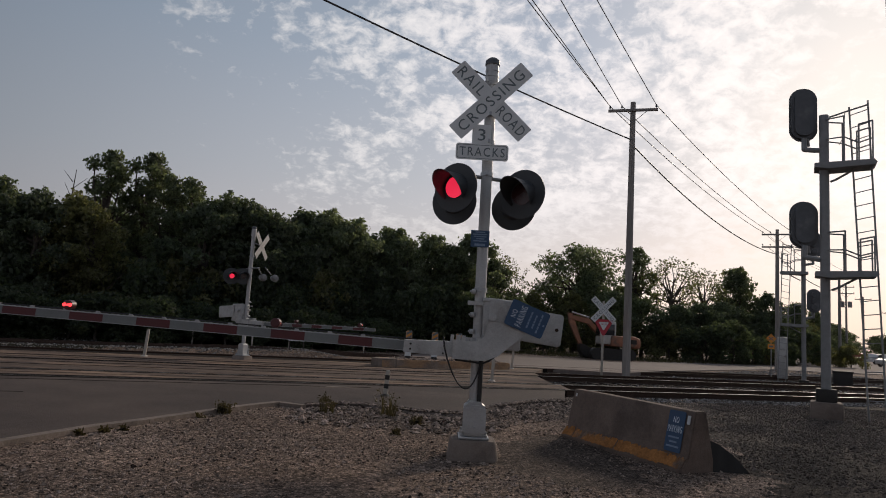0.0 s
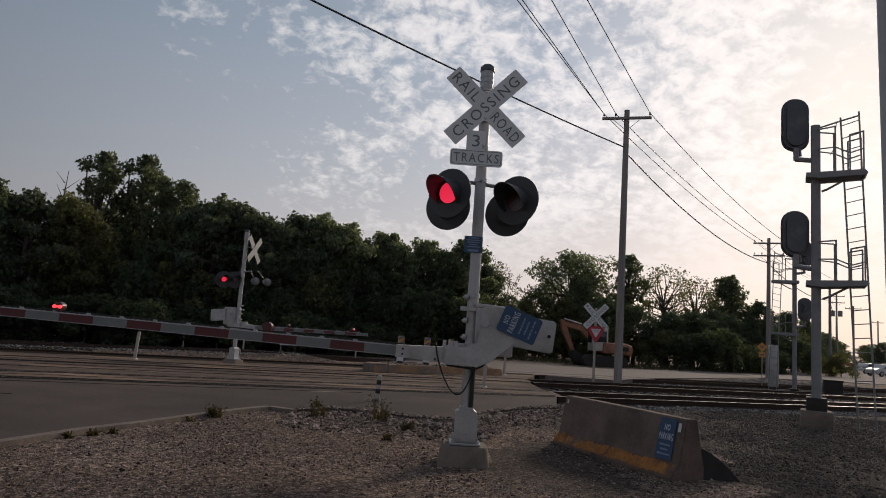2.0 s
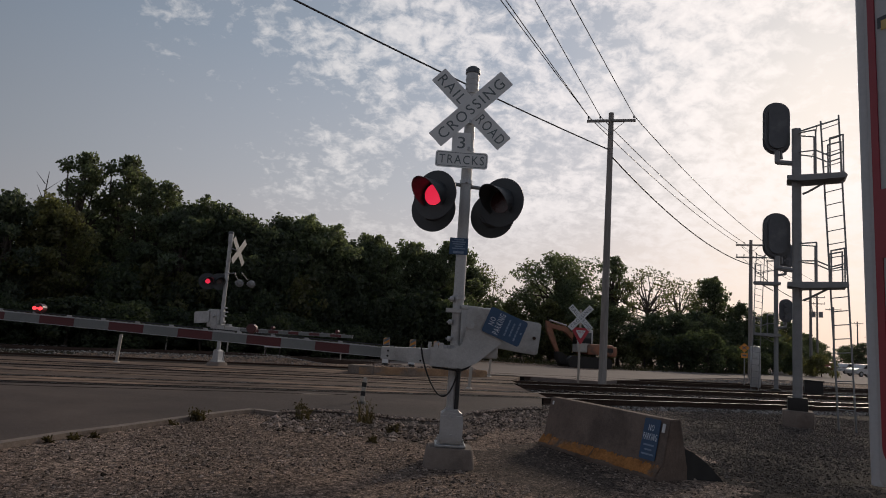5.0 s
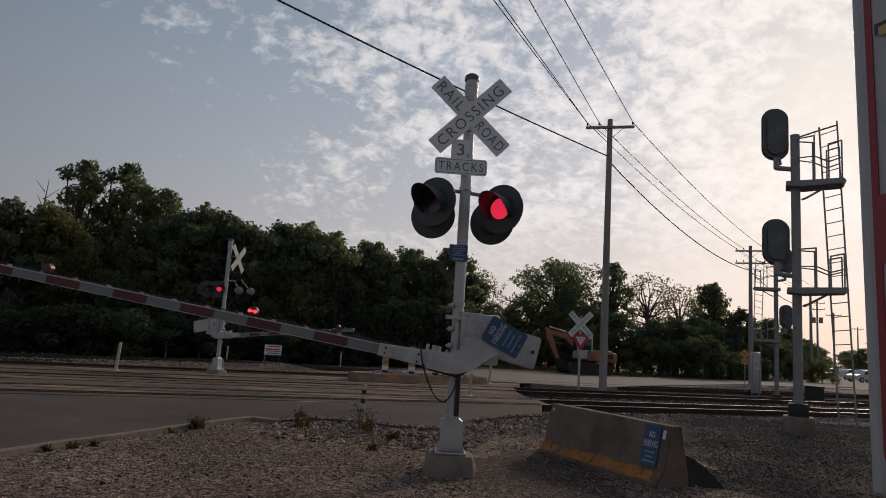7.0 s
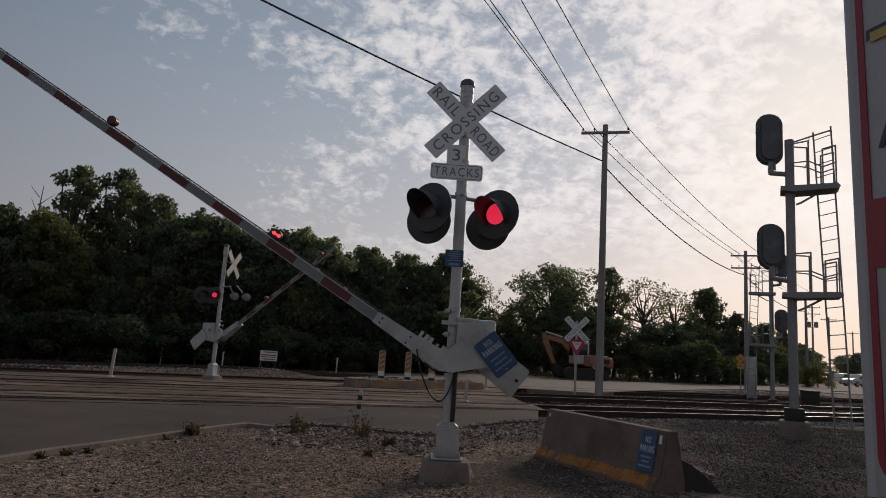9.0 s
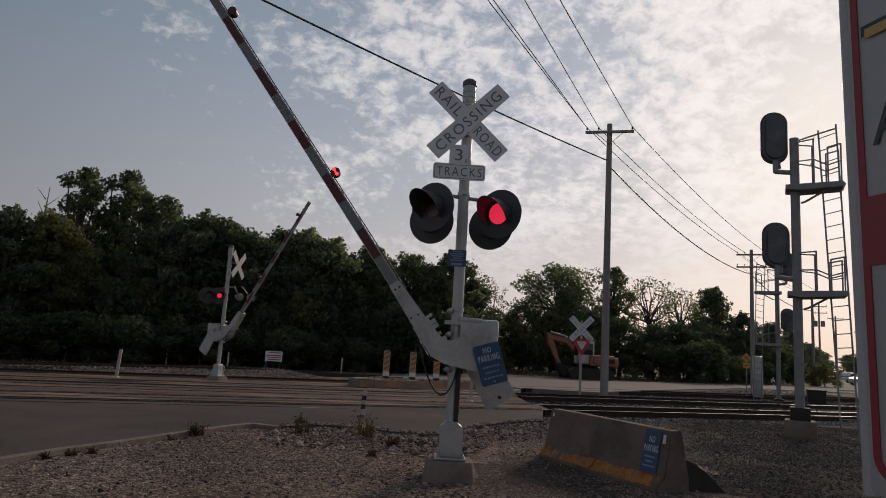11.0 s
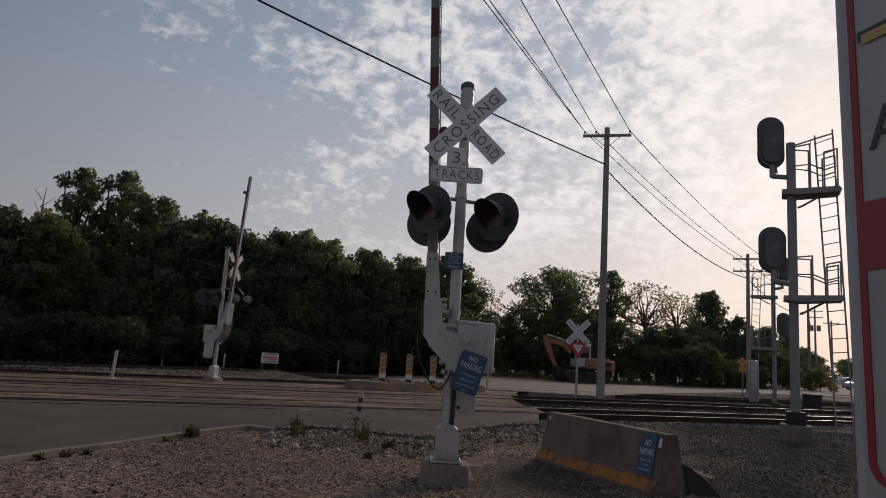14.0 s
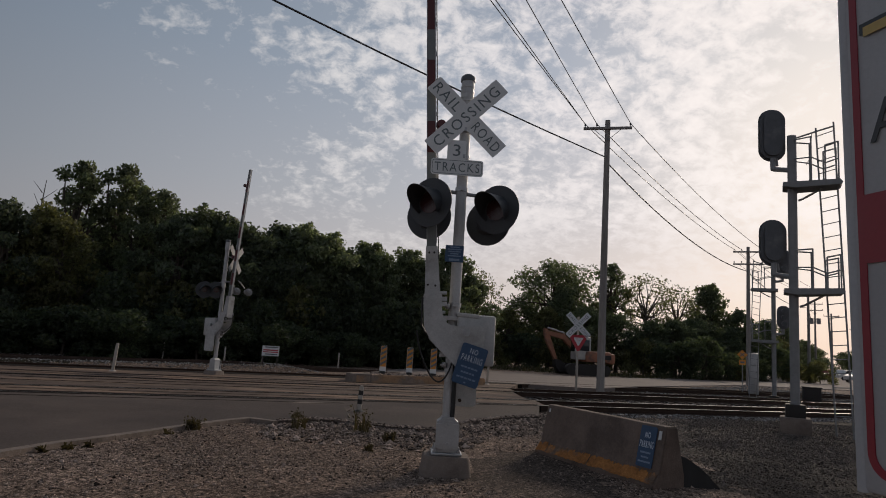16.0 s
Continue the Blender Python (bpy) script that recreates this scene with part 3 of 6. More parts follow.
def make_rails():
    lines = [(on_track(0, off), TRACK_TURN) for off in RAILS] + [(on_last(0, 0), LAST_TURN), (on_last(0, 1.5), LAST_TURN)]
    for i, (at, turn) in enumerate(lines):
        rail = thing("rail", pose(*at, 0, 0, 0, turn), "steel rail with a polished top and rusty sides" if i < 3 else "rusty steel rail set in the crossing", "rail", "rails of the three tracks")
        prof = [(-0.07, -0.115), (0.07, -0.115), (0.07, -0.10), (0.012, -0.085), (0.012, 0.015), (0.035, 0.025), (0.035, 0.045), (-0.035, 0.045), (-0.035, 0.025), (-0.012, 0.015), (-0.012, -0.085), (-0.07, -0.10)]
        for a, b in ((-60, 4), (4, 150)):
            bm = bmesh.new()
            m = Matrix(((0, 1, 0, 0), (1, 0, 0, 0), (0, 0, 1, 0), (0, 0, 0, 1)))
            slab(bm, prof, a, b, m)
            part("rail_body", bm, "rail_rust", rail)
        bm = box(bmesh.new(), (210, 0.066, 0.006), (45, 0, 0.05))
        part("rail_head", bm, "rail_top" if i < 3 else "rail_rust", rail)


make_rails()


def make_siding():
    """The single rusty rail line that shows along the back of the ballast."""
    for off in (4.6, 6.1):
        rail = thing("rail", pose(*on_last(0, off), 0, 0, 0, LAST_TURN), "rusty siding rail along the back of the ballast", "rail", "rails of the siding")
        bm = bmesh.new()
        rings = []
        for k in range(22):
            x = -24 + 1.35 * k
            z = sum(ground_z(*on_last(x + d, off)) for d in (-2, -1, 0, 1, 2)) / 5
            rings.append([bm.verts.new((x, y, z + h)) for y, h in ((-0.05, -0.12), (-0.035, 0.085), (0.035, 0.085), (0.05, -0.12))])
        for a, b in zip(rings, rings[1:]):
            for j in range(4):
                bm.faces.new((a[j], a[(j + 1) % 4], b[(j + 1) % 4], b[j]))
        bmesh.ops.recalc_face_normals(bm, faces=bm.faces)
        part("rail_body", bm, "rail_rust", rail)


make_siding()


def make_seals():
    for off, w, k in ((RAILS[0] + 0.02, 0.34, 0), (RAILS[1] - 0.02, 0.22, 1), (RAILS[2] + 0.02, 0.24, 2), (RAILS[3] - 0.02, 0.14, 3)):
        for s in (-1, 1):
            o = off + s * (0.04 + w / 4)
            e = crossing_edge(o)
            h = w / 4
            bm = prism(bmesh.new(), [on_track(-60, o - h), on_track(e, o - h), on_track(e, o + h), on_track(-60, o + h)], -0.1, 0.056)
            setting("flangeway_seal", bm, "seal_shade", "black rubber seal and shade strip beside the rail", "pavement")
    # third track: this black strip pair paints the shadowed edge along the rail
    for off, w in ((0.0, 0.34),):
        for s in (-1, 1):
            o = off + s * (0.04 + w / 2)
            bm = prism(bmesh.new(), [on_last(-24, o - w / 2), on_last(7.7, o - w / 2), on_last(7.7, o + w / 2), on_last(-24, o + w / 2)], -0.1, 0.054)
            setting("flangeway_seal", bm, "seal_shade", "black rubber seal and shade strip beside the rail", "pavement")


make_seals()


def make_seams():
    r = random.Random(8)
    for off, s0, s1, w in ((14.25, -4.0, 4.2, 0.05), (17.9, -10.0, 9.0, 0.035), (18.8, -3.0, 8.5, 0.045), (15.7, -9.0, 8.0, 0.03), (12.2, -9.0, -2.0, 0.03), (20.4, -6.0, 9.0, 0.04)):
        pts = []
        n = int((s1 - s0) / 0.4)
        wob = [off + 0.05 * noise.noise(Vector((k * 0.35, off, 0))) for k in range(n + 1)]
        up = [on_track(s0 + 0.4 * k, wob[k] + w * r.uniform(0.3, 0.6)) for k in range(n + 1)]
        low = [on_track(s0 + 0.4 * k, wob[k] - w * r.uniform(0.3, 0.6)) for k in range(n + 1)]
        setting("pavement_seam", prism(bmesh.new(), low + up[::-1], 0.03, 0.0545), "seal_shade", "dark cracked seam in the paving", "pavement")
    setting("paint_mark", prism(bmesh.new(), [(-2.55, 14.05), (-1.95, 14.35), (-1.75, 14.55), (-2.35, 14.4)], 0.03, 0.0560), "kerb", "worn white paint fragment on the road", "road marking")


make_seams()


def make_ties():
    bm = box(bmesh.new(), (0.23, 2.6, 0.16), (0, 0, 0), bevel=0.012)
    me = bpy.data.meshes.new("tie")
    bm.to_mesh(me)
    bm.free()
    me.materials.append(M["tie"])
    for k in range(3):
        mid = (RAILS[2 * k] + RAILS[2 * k + 1]) / 2 if k < 2 else 24.0
        track = thing("track_bed", pose(*on_track(0, mid), 0, 0, 0, TRACK_TURN) if k < 2 else pose(*on_last(-9.0, 0.75), 0, 0, 0, LAST_TURN), "row of dark creosoted timber sleepers under the rails", "sleepers", "sleeper rows")
        s = crossing_edge(mid) + 0.5
        while s < crossing_edge(mid) + 34:
            ob = new("sleeper", me)
            ob.parent = track
            ob.matrix_basis = pose(s, random.uniform(-0.05, 0.05), -0.185, 0, 0, random.uniform(-1, 1))
            s += 0.55


make_ties()


def pebbles(name, label, spots, mat, low, high):
    """Loose stones: one mesh of small uneven eight-sided lumps."""
    n = len(spots)
    r = np.random.RandomState(len(name))
    base = np.array([(1, 0, 0), (-1, 0, 0), (0, 1, 0), (0, -1, 0), (0, 0, 1), (0, 0, -1)], float)
    tri = np.array([(0, 2, 4), (2, 1, 4), (1, 3, 4), (3, 0, 4), (2, 0, 5), (1, 2, 5), (3, 1, 5), (0, 3, 5)])
    size = r.uniform(low, high, (n, 1, 1)) * r.choice([0.6, 0.8, 1.0, 1.5], (n, 1, 1), p=[0.35, 0.3, 0.25, 0.1])
    v = base[None] * r.uniform(0.6, 1.3, (n, 6, 1)) + r.uniform(-0.25, 0.25, (n, 6, 3))
    v = v * size * np.array([1, 1, 0.65])
    a = r.uniform(0, 2 * math.pi, n)
    c, s = np.cos(a)[:, None], np.sin(a)[:, None]
    x, y = v[..., 0] * c - v[..., 1] * s, v[..., 0] * s + v[..., 1] * c
    pos = np.array(spots)
    v = np.stack([x, y, v[..., 2]], -1) + pos[:, None, :]
    me = bpy.data.meshes.new(name)
    me.from_pydata(v.reshape(-1, 3).tolist(), [], (tri[None] + 6 * np.arange(n)[:, None, None]).reshape(-1, 3).tolist())
    me.update()
    me.materials.append(M[mat])
    return tagged(new(name, me), label, "gravel", kind="stuff")


def road_front(x):
    """Where the broken asphalt edge runs between the kerb's end and the near rail."""
    for (x0, y0), (x1, y1) in zip(EDGE, EDGE[1:]):
        if x0 <= x <= x1:
            return y0 + (y1 - y0) * (x - x0) / (x1 - x0)
    return 99.0


def kerb_side(y):
    """The outer side of the kerb at y."""
    for (x0, y0), (x1, y1) in zip(KERB, KERB[1:]):
        if y0 <= y <= y1:
            return x0 + (x1 - x0) * (y - y0) / (y1 - y0) + 0.18
    return -2.5


def paved(x, y):
    s, off = U.x * x + U.y * y, NRM.x * x + NRM.y * y
    if off > RAILS[0] - 0.1:
        return s < crossing_edge(off) + 0.2
    if x < EDGE[0][0]:
        return x < kerb_side(y) or y > 11.0
    if x > EDGE[-1][0]:
        return False
    return y > road_front(x) + 0.5 * max(0, noise.noise(Vector((x * 1.6, y * 1.6, 5))) - 0.05)


def make_gravel():
    r = random.Random(5)
    spots = []
    while len(spots) < 62000:
        y = r.uniform(4.8, 17.5)
        x = r.uniform(-5.5, 13)
        if abs(x) > 0.78 * y + 0.5 or paved(x, y):
            continue
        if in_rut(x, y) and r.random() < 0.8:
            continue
        rough = noise.noise(Vector((x * 0.6, y * 0.6, 8)))
        edge = 0.35 * min(1, max(0, (y - 9.5) / 2.0))
        if r.random() > 0.50 + 0.8 * rough + edge:
            continue
        spots.append((x, y, 0.054 if y > road_front(x) - 0.02 else ground_z(x, y) + 0.004))
    dark = [c for c in spots if c[0] > 0.36 * c[1] + 0.75 + 0.7 * noise.noise(Vector((c[0] * 0.9, c[1] * 0.9, 5)))]
    pale = set(spots) - set(dark)
    pebbles("loose_gravel", "loose grey and tan crushed stone on the ground", sorted(pale), "stone", 0.006, 0.020)
    pebbles("dark_gravel", "loose dark stone beside the tracks", dark, "dark_stone", 0.008, 0.026)
    spots = []
    while len(spots) < 3000:
        x = r.uniform(-2.3, 2.7)
        y = road_front(x) + 0.2 - 2.6 * r.random() ** 1.8
        if y < 9.3 or abs(x - 0.43) < 0.35 and y < 8.5:
            continue
        spots.append((x, y, ground_z(x, y) + 0.012 if y < road_front(x) - 0.03 else 0.058))
    pebbles("edge_rubble", "broken stone rubble along the crumbling road edge", spots, "stone", 0.018, 0.045)
    spots = []
    while len(spots) < 30000:
        s, off = r.uniform(-14, 40), r.choice([r.uniform(12.8, 14.6), r.uniform(14.0, 27), r.uniform(23, 33), r.uniform(23, 30)])
        x, y = on_track(s, off)
        q = beyond_last(x, y)
        if s < crossing_edge(off) + 0.3 and q < 0.35:
            continue
        if q > 0.3 and s > 6.6 and not (x > 7.8 and y < 28.0 + (x - 7.6) * 1.18 - 0.5):
            continue
        spots.append((x, y, ground_z(x, y) + 0.01))
    pebbles("track_ballast", "coarse grey ballast stone beside and between the rails", spots, "ballast", 0.022, 0.05)


make_gravel()

# ---------------------------------------------------------------- crossing signals and gates
FLASHERS = {"left": [], "right": []}
ARM_LAMPS = {"left": [], "right": []}


def flasher(parent, at, yaw, side, glows=True, lens=0.128, coat="black"):
    """Background disc, housing, lens, hood; the lamp disc inside slides up to the lens when it is lit."""
    m = pose(*at, 0, 0, yaw)
    bm = slab(bmesh.new(), disc(0.298 if coat == "black" else 0.2, 44), -0.008, 0.004)
    back = part("background_disc", bm, coat, parent, "matt black round background disc" if coat == "black" else "weathered pale lamp background", m)
    bm = tube(bmesh.new(), (0, 0.0, 0), (0, 0.14, 0), 0.165, 0.12, 24)
    bmesh.ops.bevel(bm, geom=[e for e in bm.edges if all(v.co.y > 0.13 for v in e.verts)], offset=0.03, segments=3, affect="EDGES")
    part("housing", bm, coat, back)
    bm = slab(bmesh.new(), disc(lens + 0.006, 32), -0.02, -0.006)
    part("lens", bm, "lens_dark", back, "dark red ribbed lens")
    lamp = part("lamp_disc", slab(bmesh.new(), disc(lens, 32), -0.004, 0.004), "lens_lit", back, "glowing red lamp disc", pose(0, 0.05, 0))
    if glows:
        FLASHERS[side].append(lamp)
    bm = bmesh.new()
    rows = []
    for r in (0.168, 0.163):
        ring = []
        for i in range(25):
            a = radians(-42 + 264 * i / 24)
            reach = 0.035 + 0.345 * max(0.0, (math.sin(a) + 0.67) / 1.67) ** 0.85
            ring.append((bm.verts.new((r * math.cos(a), -0.008, r * math.sin(a))), bm.verts.new((r * 1.02 * math.cos(a), -reach, r * 1.02 * math.sin(a) - 0.03))))
        rows.append(ring)
    for i in range(24):
        for ring in rows:
            bm.faces.new((ring[i][0], ring[i + 1][0], ring[i + 1][1], ring[i][1]))
        bm.faces.new((rows[0][i][1], rows[0][i + 1][1], rows[1][i + 1][1], rows[1][i][1]))
    bmesh.ops.recalc_face_normals(bm, faces=bm.faces)
    part("hood", bm, coat, back, "visor over the lens")
    if coat != "black":
        back.scale = (0.7, 0.7, 0.7)
    return back


def blade(parent, turn, y, words, m0, mat="white"):
    m = m0 @ pose(0, y, 0, 0, turn, 0)
    board = part("crossbuck_blade", slab(bmesh.new(), rounded(1.22, 0.23, 0.012, 2), -0.004, 0.004), mat, parent, "white reflective blade with black letters" if mat == "white" else "bare grey metal back of a blade", m)
    for text, x, w in words:
        lettering("letters", text, 0.135, w, "sign_black", board, pose(x, -0.006, 0))
    return board


def crossing_signal(m, label, flashers, buck, plates=True):
    ob = thing("crossing_signal", m, label, "railroad signal", "crossing signals")
    sunk = pose(0, 0, -0.075)   # the footing sits low in the gravel
    bm = bmesh.new()
    low, top = rounded(0.64, 0.60, 0.1, 4), rounded(0.54, 0.50, 0.1, 4)
    a = [bm.verts.new((x, y, -0.12)) for x, y in low]
    b = [bm.verts.new((x, y, 0.215)) for x, y in top]
    c = [bm.verts.new((x * 0.93, y * 0.93, 0.24)) for x, y in top]
    n = len(low)
    for p, q in ((a, b), (b, c)):
        for i in range(n):
            bm.faces.new((p[i], p[(i + 1) % n], q[(i + 1) % n], q[i]))
    bm.faces.new(c)
    part("foundation", bm, "concrete", ob, "weathered tapered concrete foundation", sunk)
    bm = box(bmesh.new(), (0.36, 0.36, 0.03), (0, 0, 0.258), bevel=0.006)
    part("base_plate", bm, "steel", ob, "", sunk)
    for sx in (-0.14, 0.14):
        for sy in (-0.14, 0.14):
            bm = tube(bmesh.new(), (sx, sy, 0.26), (sx, sy, 0.34), 0.014, seg=8)
            tube(bm, (sx, sy, 0.27), (sx, sy, 0.30), 0.026, seg=6)
            part("anchor_bolt", bm, "steel", ob, "", sunk)
    bm = bmesh.new()
    slab(bm, [(-0.15, 0.27), (0.15, 0.27), (0.125, 0.33), (0.125, 0.62), (0.085, 0.645), (0.07, 0.675), (-0.07, 0.675), (-0.085, 0.645), (-0.125, 0.62), (-0.125, 0.33)], -0.125, 0.125)
    bmesh.ops.bevel(bm, geom=[e for e in bm.edges if abs(e.verts[0].co.y - e.verts[1].co.y) < 1e-5], offset=0.012, segments=2, affect="EDGES")
    part("junction_base", bm, "silver", ob, "silver cast junction box base", sunk)
    part("cover_gasket", slab(bmesh.new(), rounded(0.26, 0.27, 0.02, 3, 0, 0.46), -0.134, -0.12), "rubber", ob, "dark gasket round the cover", sunk)
    door = part("junction_cover", slab(bmesh.new(), [(-0.135, 0.32), (-0.06, 0.32), (-0.045, 0.30), (0.045, 0.30), (0.06, 0.32), (0.135, 0.32), (0.135, 0.60), (0.06, 0.60), (0.045, 0.635), (-0.045, 0.635), (-0.06, 0.60), (-0.135, 0.60)], -0.160, -0.135), "silver", ob, "", sunk)
    for z in (0.375, 0.60):
        part("cover_bolt", tube(bmesh.new(), (0, -0.158, z), (0, -0.185, z), 0.02, seg=8), "steel", door)
    bm = tube(bmesh.new(), (0, 0, 0.52), (0, 0, 4.60), 0.068, seg=20)
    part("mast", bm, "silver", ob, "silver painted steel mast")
    bm = tube(bmesh.new(), (0, 0, 4.52), (0, 0, 4.82), 0.082, seg=20)
    for z in (4.56, 4.63, 4.70):
        tube(bm, (0, 0, z), (0, 0, z + 0.018), 0.088, seg=20)
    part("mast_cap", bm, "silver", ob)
    bm = tube(bmesh.new(), (0, 0, 4.79), (0, 0, 4.85), 0.095, 0.09, 20)
    tube(bm, (0, 0, 4.85), (0, 0, 4.88), 0.09, 0.055, 20)
    part("bell_cover", bm, "signal_black", ob, "dark cover of the warning bell")
    for z in (1.12, 1.9, 3.34, 3.75, 4.1):
        bm = tube(bmesh.new(), (0, 0, z), (0, 0, z + 0.05), 0.08, seg=16)
        box(bm, (0.03, 0.06, 0.045), (0.0, -0.09, z + 0.025))
        part("clamp_band", bm, "steel", ob)
    bm = bent(bmesh.new(), [(0.045, -0.075, 0.57), (0.05, -0.085, 0.75), (0.05, -0.085, 1.25)], 0.028)
    part("conduit", bm, "rubber", ob, "black flexible conduit up the mast")
    # crossbuck
    bmat = buck
    blade(ob, 44, -0.0, [("RAIL", -0.35, 0.42), ("ROAD", 0.36, 0.43)], bmat, "white" if plates else "grey_steel")
    blade(ob, -45.5, -0.014, [("CROSSING", 0.0, 1.06)], bmat, "white" if plates else "grey_steel")
    bm = bent(bmesh.new(), [(0, 0, 4.29), tuple((bmat @ Vector((0, 0.01, 0))))], 0.02)
    part("crossbuck_bracket", bm, "steel", ob)
    if plates:
        plate = part("track_count_plate", slab(bmesh.new(), rounded(0.235, 0.26, 0.02, 3), -0.004, 0.002), "white", ob, "white plate with the number 3", pose(-0.095, -0.10, 3.845))
        lettering("letters", "3", 0.15, 0.095, "sign_black", plate, pose(0, -0.006, 0.0))
        plate = part("tracks_plate", slab(bmesh.new(), rounded(0.65, 0.205, 0.035, 4), -0.008, 0.0), "white", ob, "white plate lettered TRACKS", pose(-0.08, -0.104, 3.625))
        part("plate_border", slab_ring(0.62, 0.175, 0.03, 0.006, -0.0095), "sign_black", plate)
        lettering("letters", "TRACKS", 0.112, 0.56, "sign_black", plate, pose(0, -0.0115, 0))
        plate = part("notice_plate", slab(bmesh.new(), rounded(0.225, 0.205, 0.008, 2), -0.006, 0.0), "sign_blue", ob, "small blue emergency notice plate", pose(-0.045, -0.085, 2.545))
        bm = bmesh.new()
        for k, w in enumerate((0.12, 0.17, 0.15, 0.10, 0.16)):
            box(bm, (w, 0.002, 0.013), (0, -0.008, 0.08 - 0.027 * k))
        box(bm, (0.13, 0.002, 0.028), (0, -0.008, -0.075))
        part("writing_bars", bm, "sign_faint", plate)
    bm = bmesh.new()
    tube(bm, (-0.40, 0, 3.36), (0.46, 0, 3.28), 0.024)
    for at, yaw, side, glows in flashers:
        tube(bm, (at[0], 0, 3.33 - 0.08 * at[0]), (at[0], at[1] * 0.6, at[2] + 0.12), 0.02)
    part("lamp_crossarm", bm, "grey_steel", ob)
    for at, yaw, side, glows in flashers:
        flasher(ob, at, yaw, side, glows, 0.128 if plates else 0.085, "black" if glows else "grey_steel")
    return ob


def slab_ring(w, h, r, t, y):
    bm = bmesh.new()
    o, i = rounded(w, h, r, 4), rounded(w - 2 * t, h - 2 * t, r - t / 2, 4)
    a, b = [bm.verts.new((x, y, z)) for x, z in o], [bm.verts.new((x, y, z)) for x, z in i]
    n = len(o)
    for k in range(n):
        bm.faces.new((a[k], a[(k + 1) % n], b[(k + 1) % n], b[k]))
    ext = bmesh.ops.extrude_face_region(bm, geom=bm.faces[:])
    for v in ext["geom"]:
        if isinstance(v, bmesh.types.BMVert):
            v.co.y += 0.002
    bmesh.ops.recalc_face_normals(bm, faces=bm.faces)
    return bm


def no_parking(parent, m):
    plate = part("no_parking_sign", slab(bmesh.new(), rounded(0.315, 0.475, 0.03, 4), -0.003, 0.0), "sign_blue", parent, "blue NO PARKING sign with white letters", m)
    tops = ((("NO"), 0.165, 0.062, 0.095), ("PARKING", 0.075, 0.075, 0.25))
    for text, z, h, w in tops:
        lettering("letters", text, h, w, "sign_white", plate, pose(0, -0.005, z))
    bm = bmesh.new()
    for k, w in enumerate((0.21, 0.17, 0.24)):
        for j in range(5):
            box(bm, (w / 5 * 0.78, 0.002, 0.02), (-w / 2 + w / 5 * (j + 0.5), -0.005, -0.03 - 0.062 * k))
    box(bm, (0.025, 0.002, 0.018), (0, -0.005, -0.205))
    part("writing_bars", bm, "sign_faint", plate)
    return plate


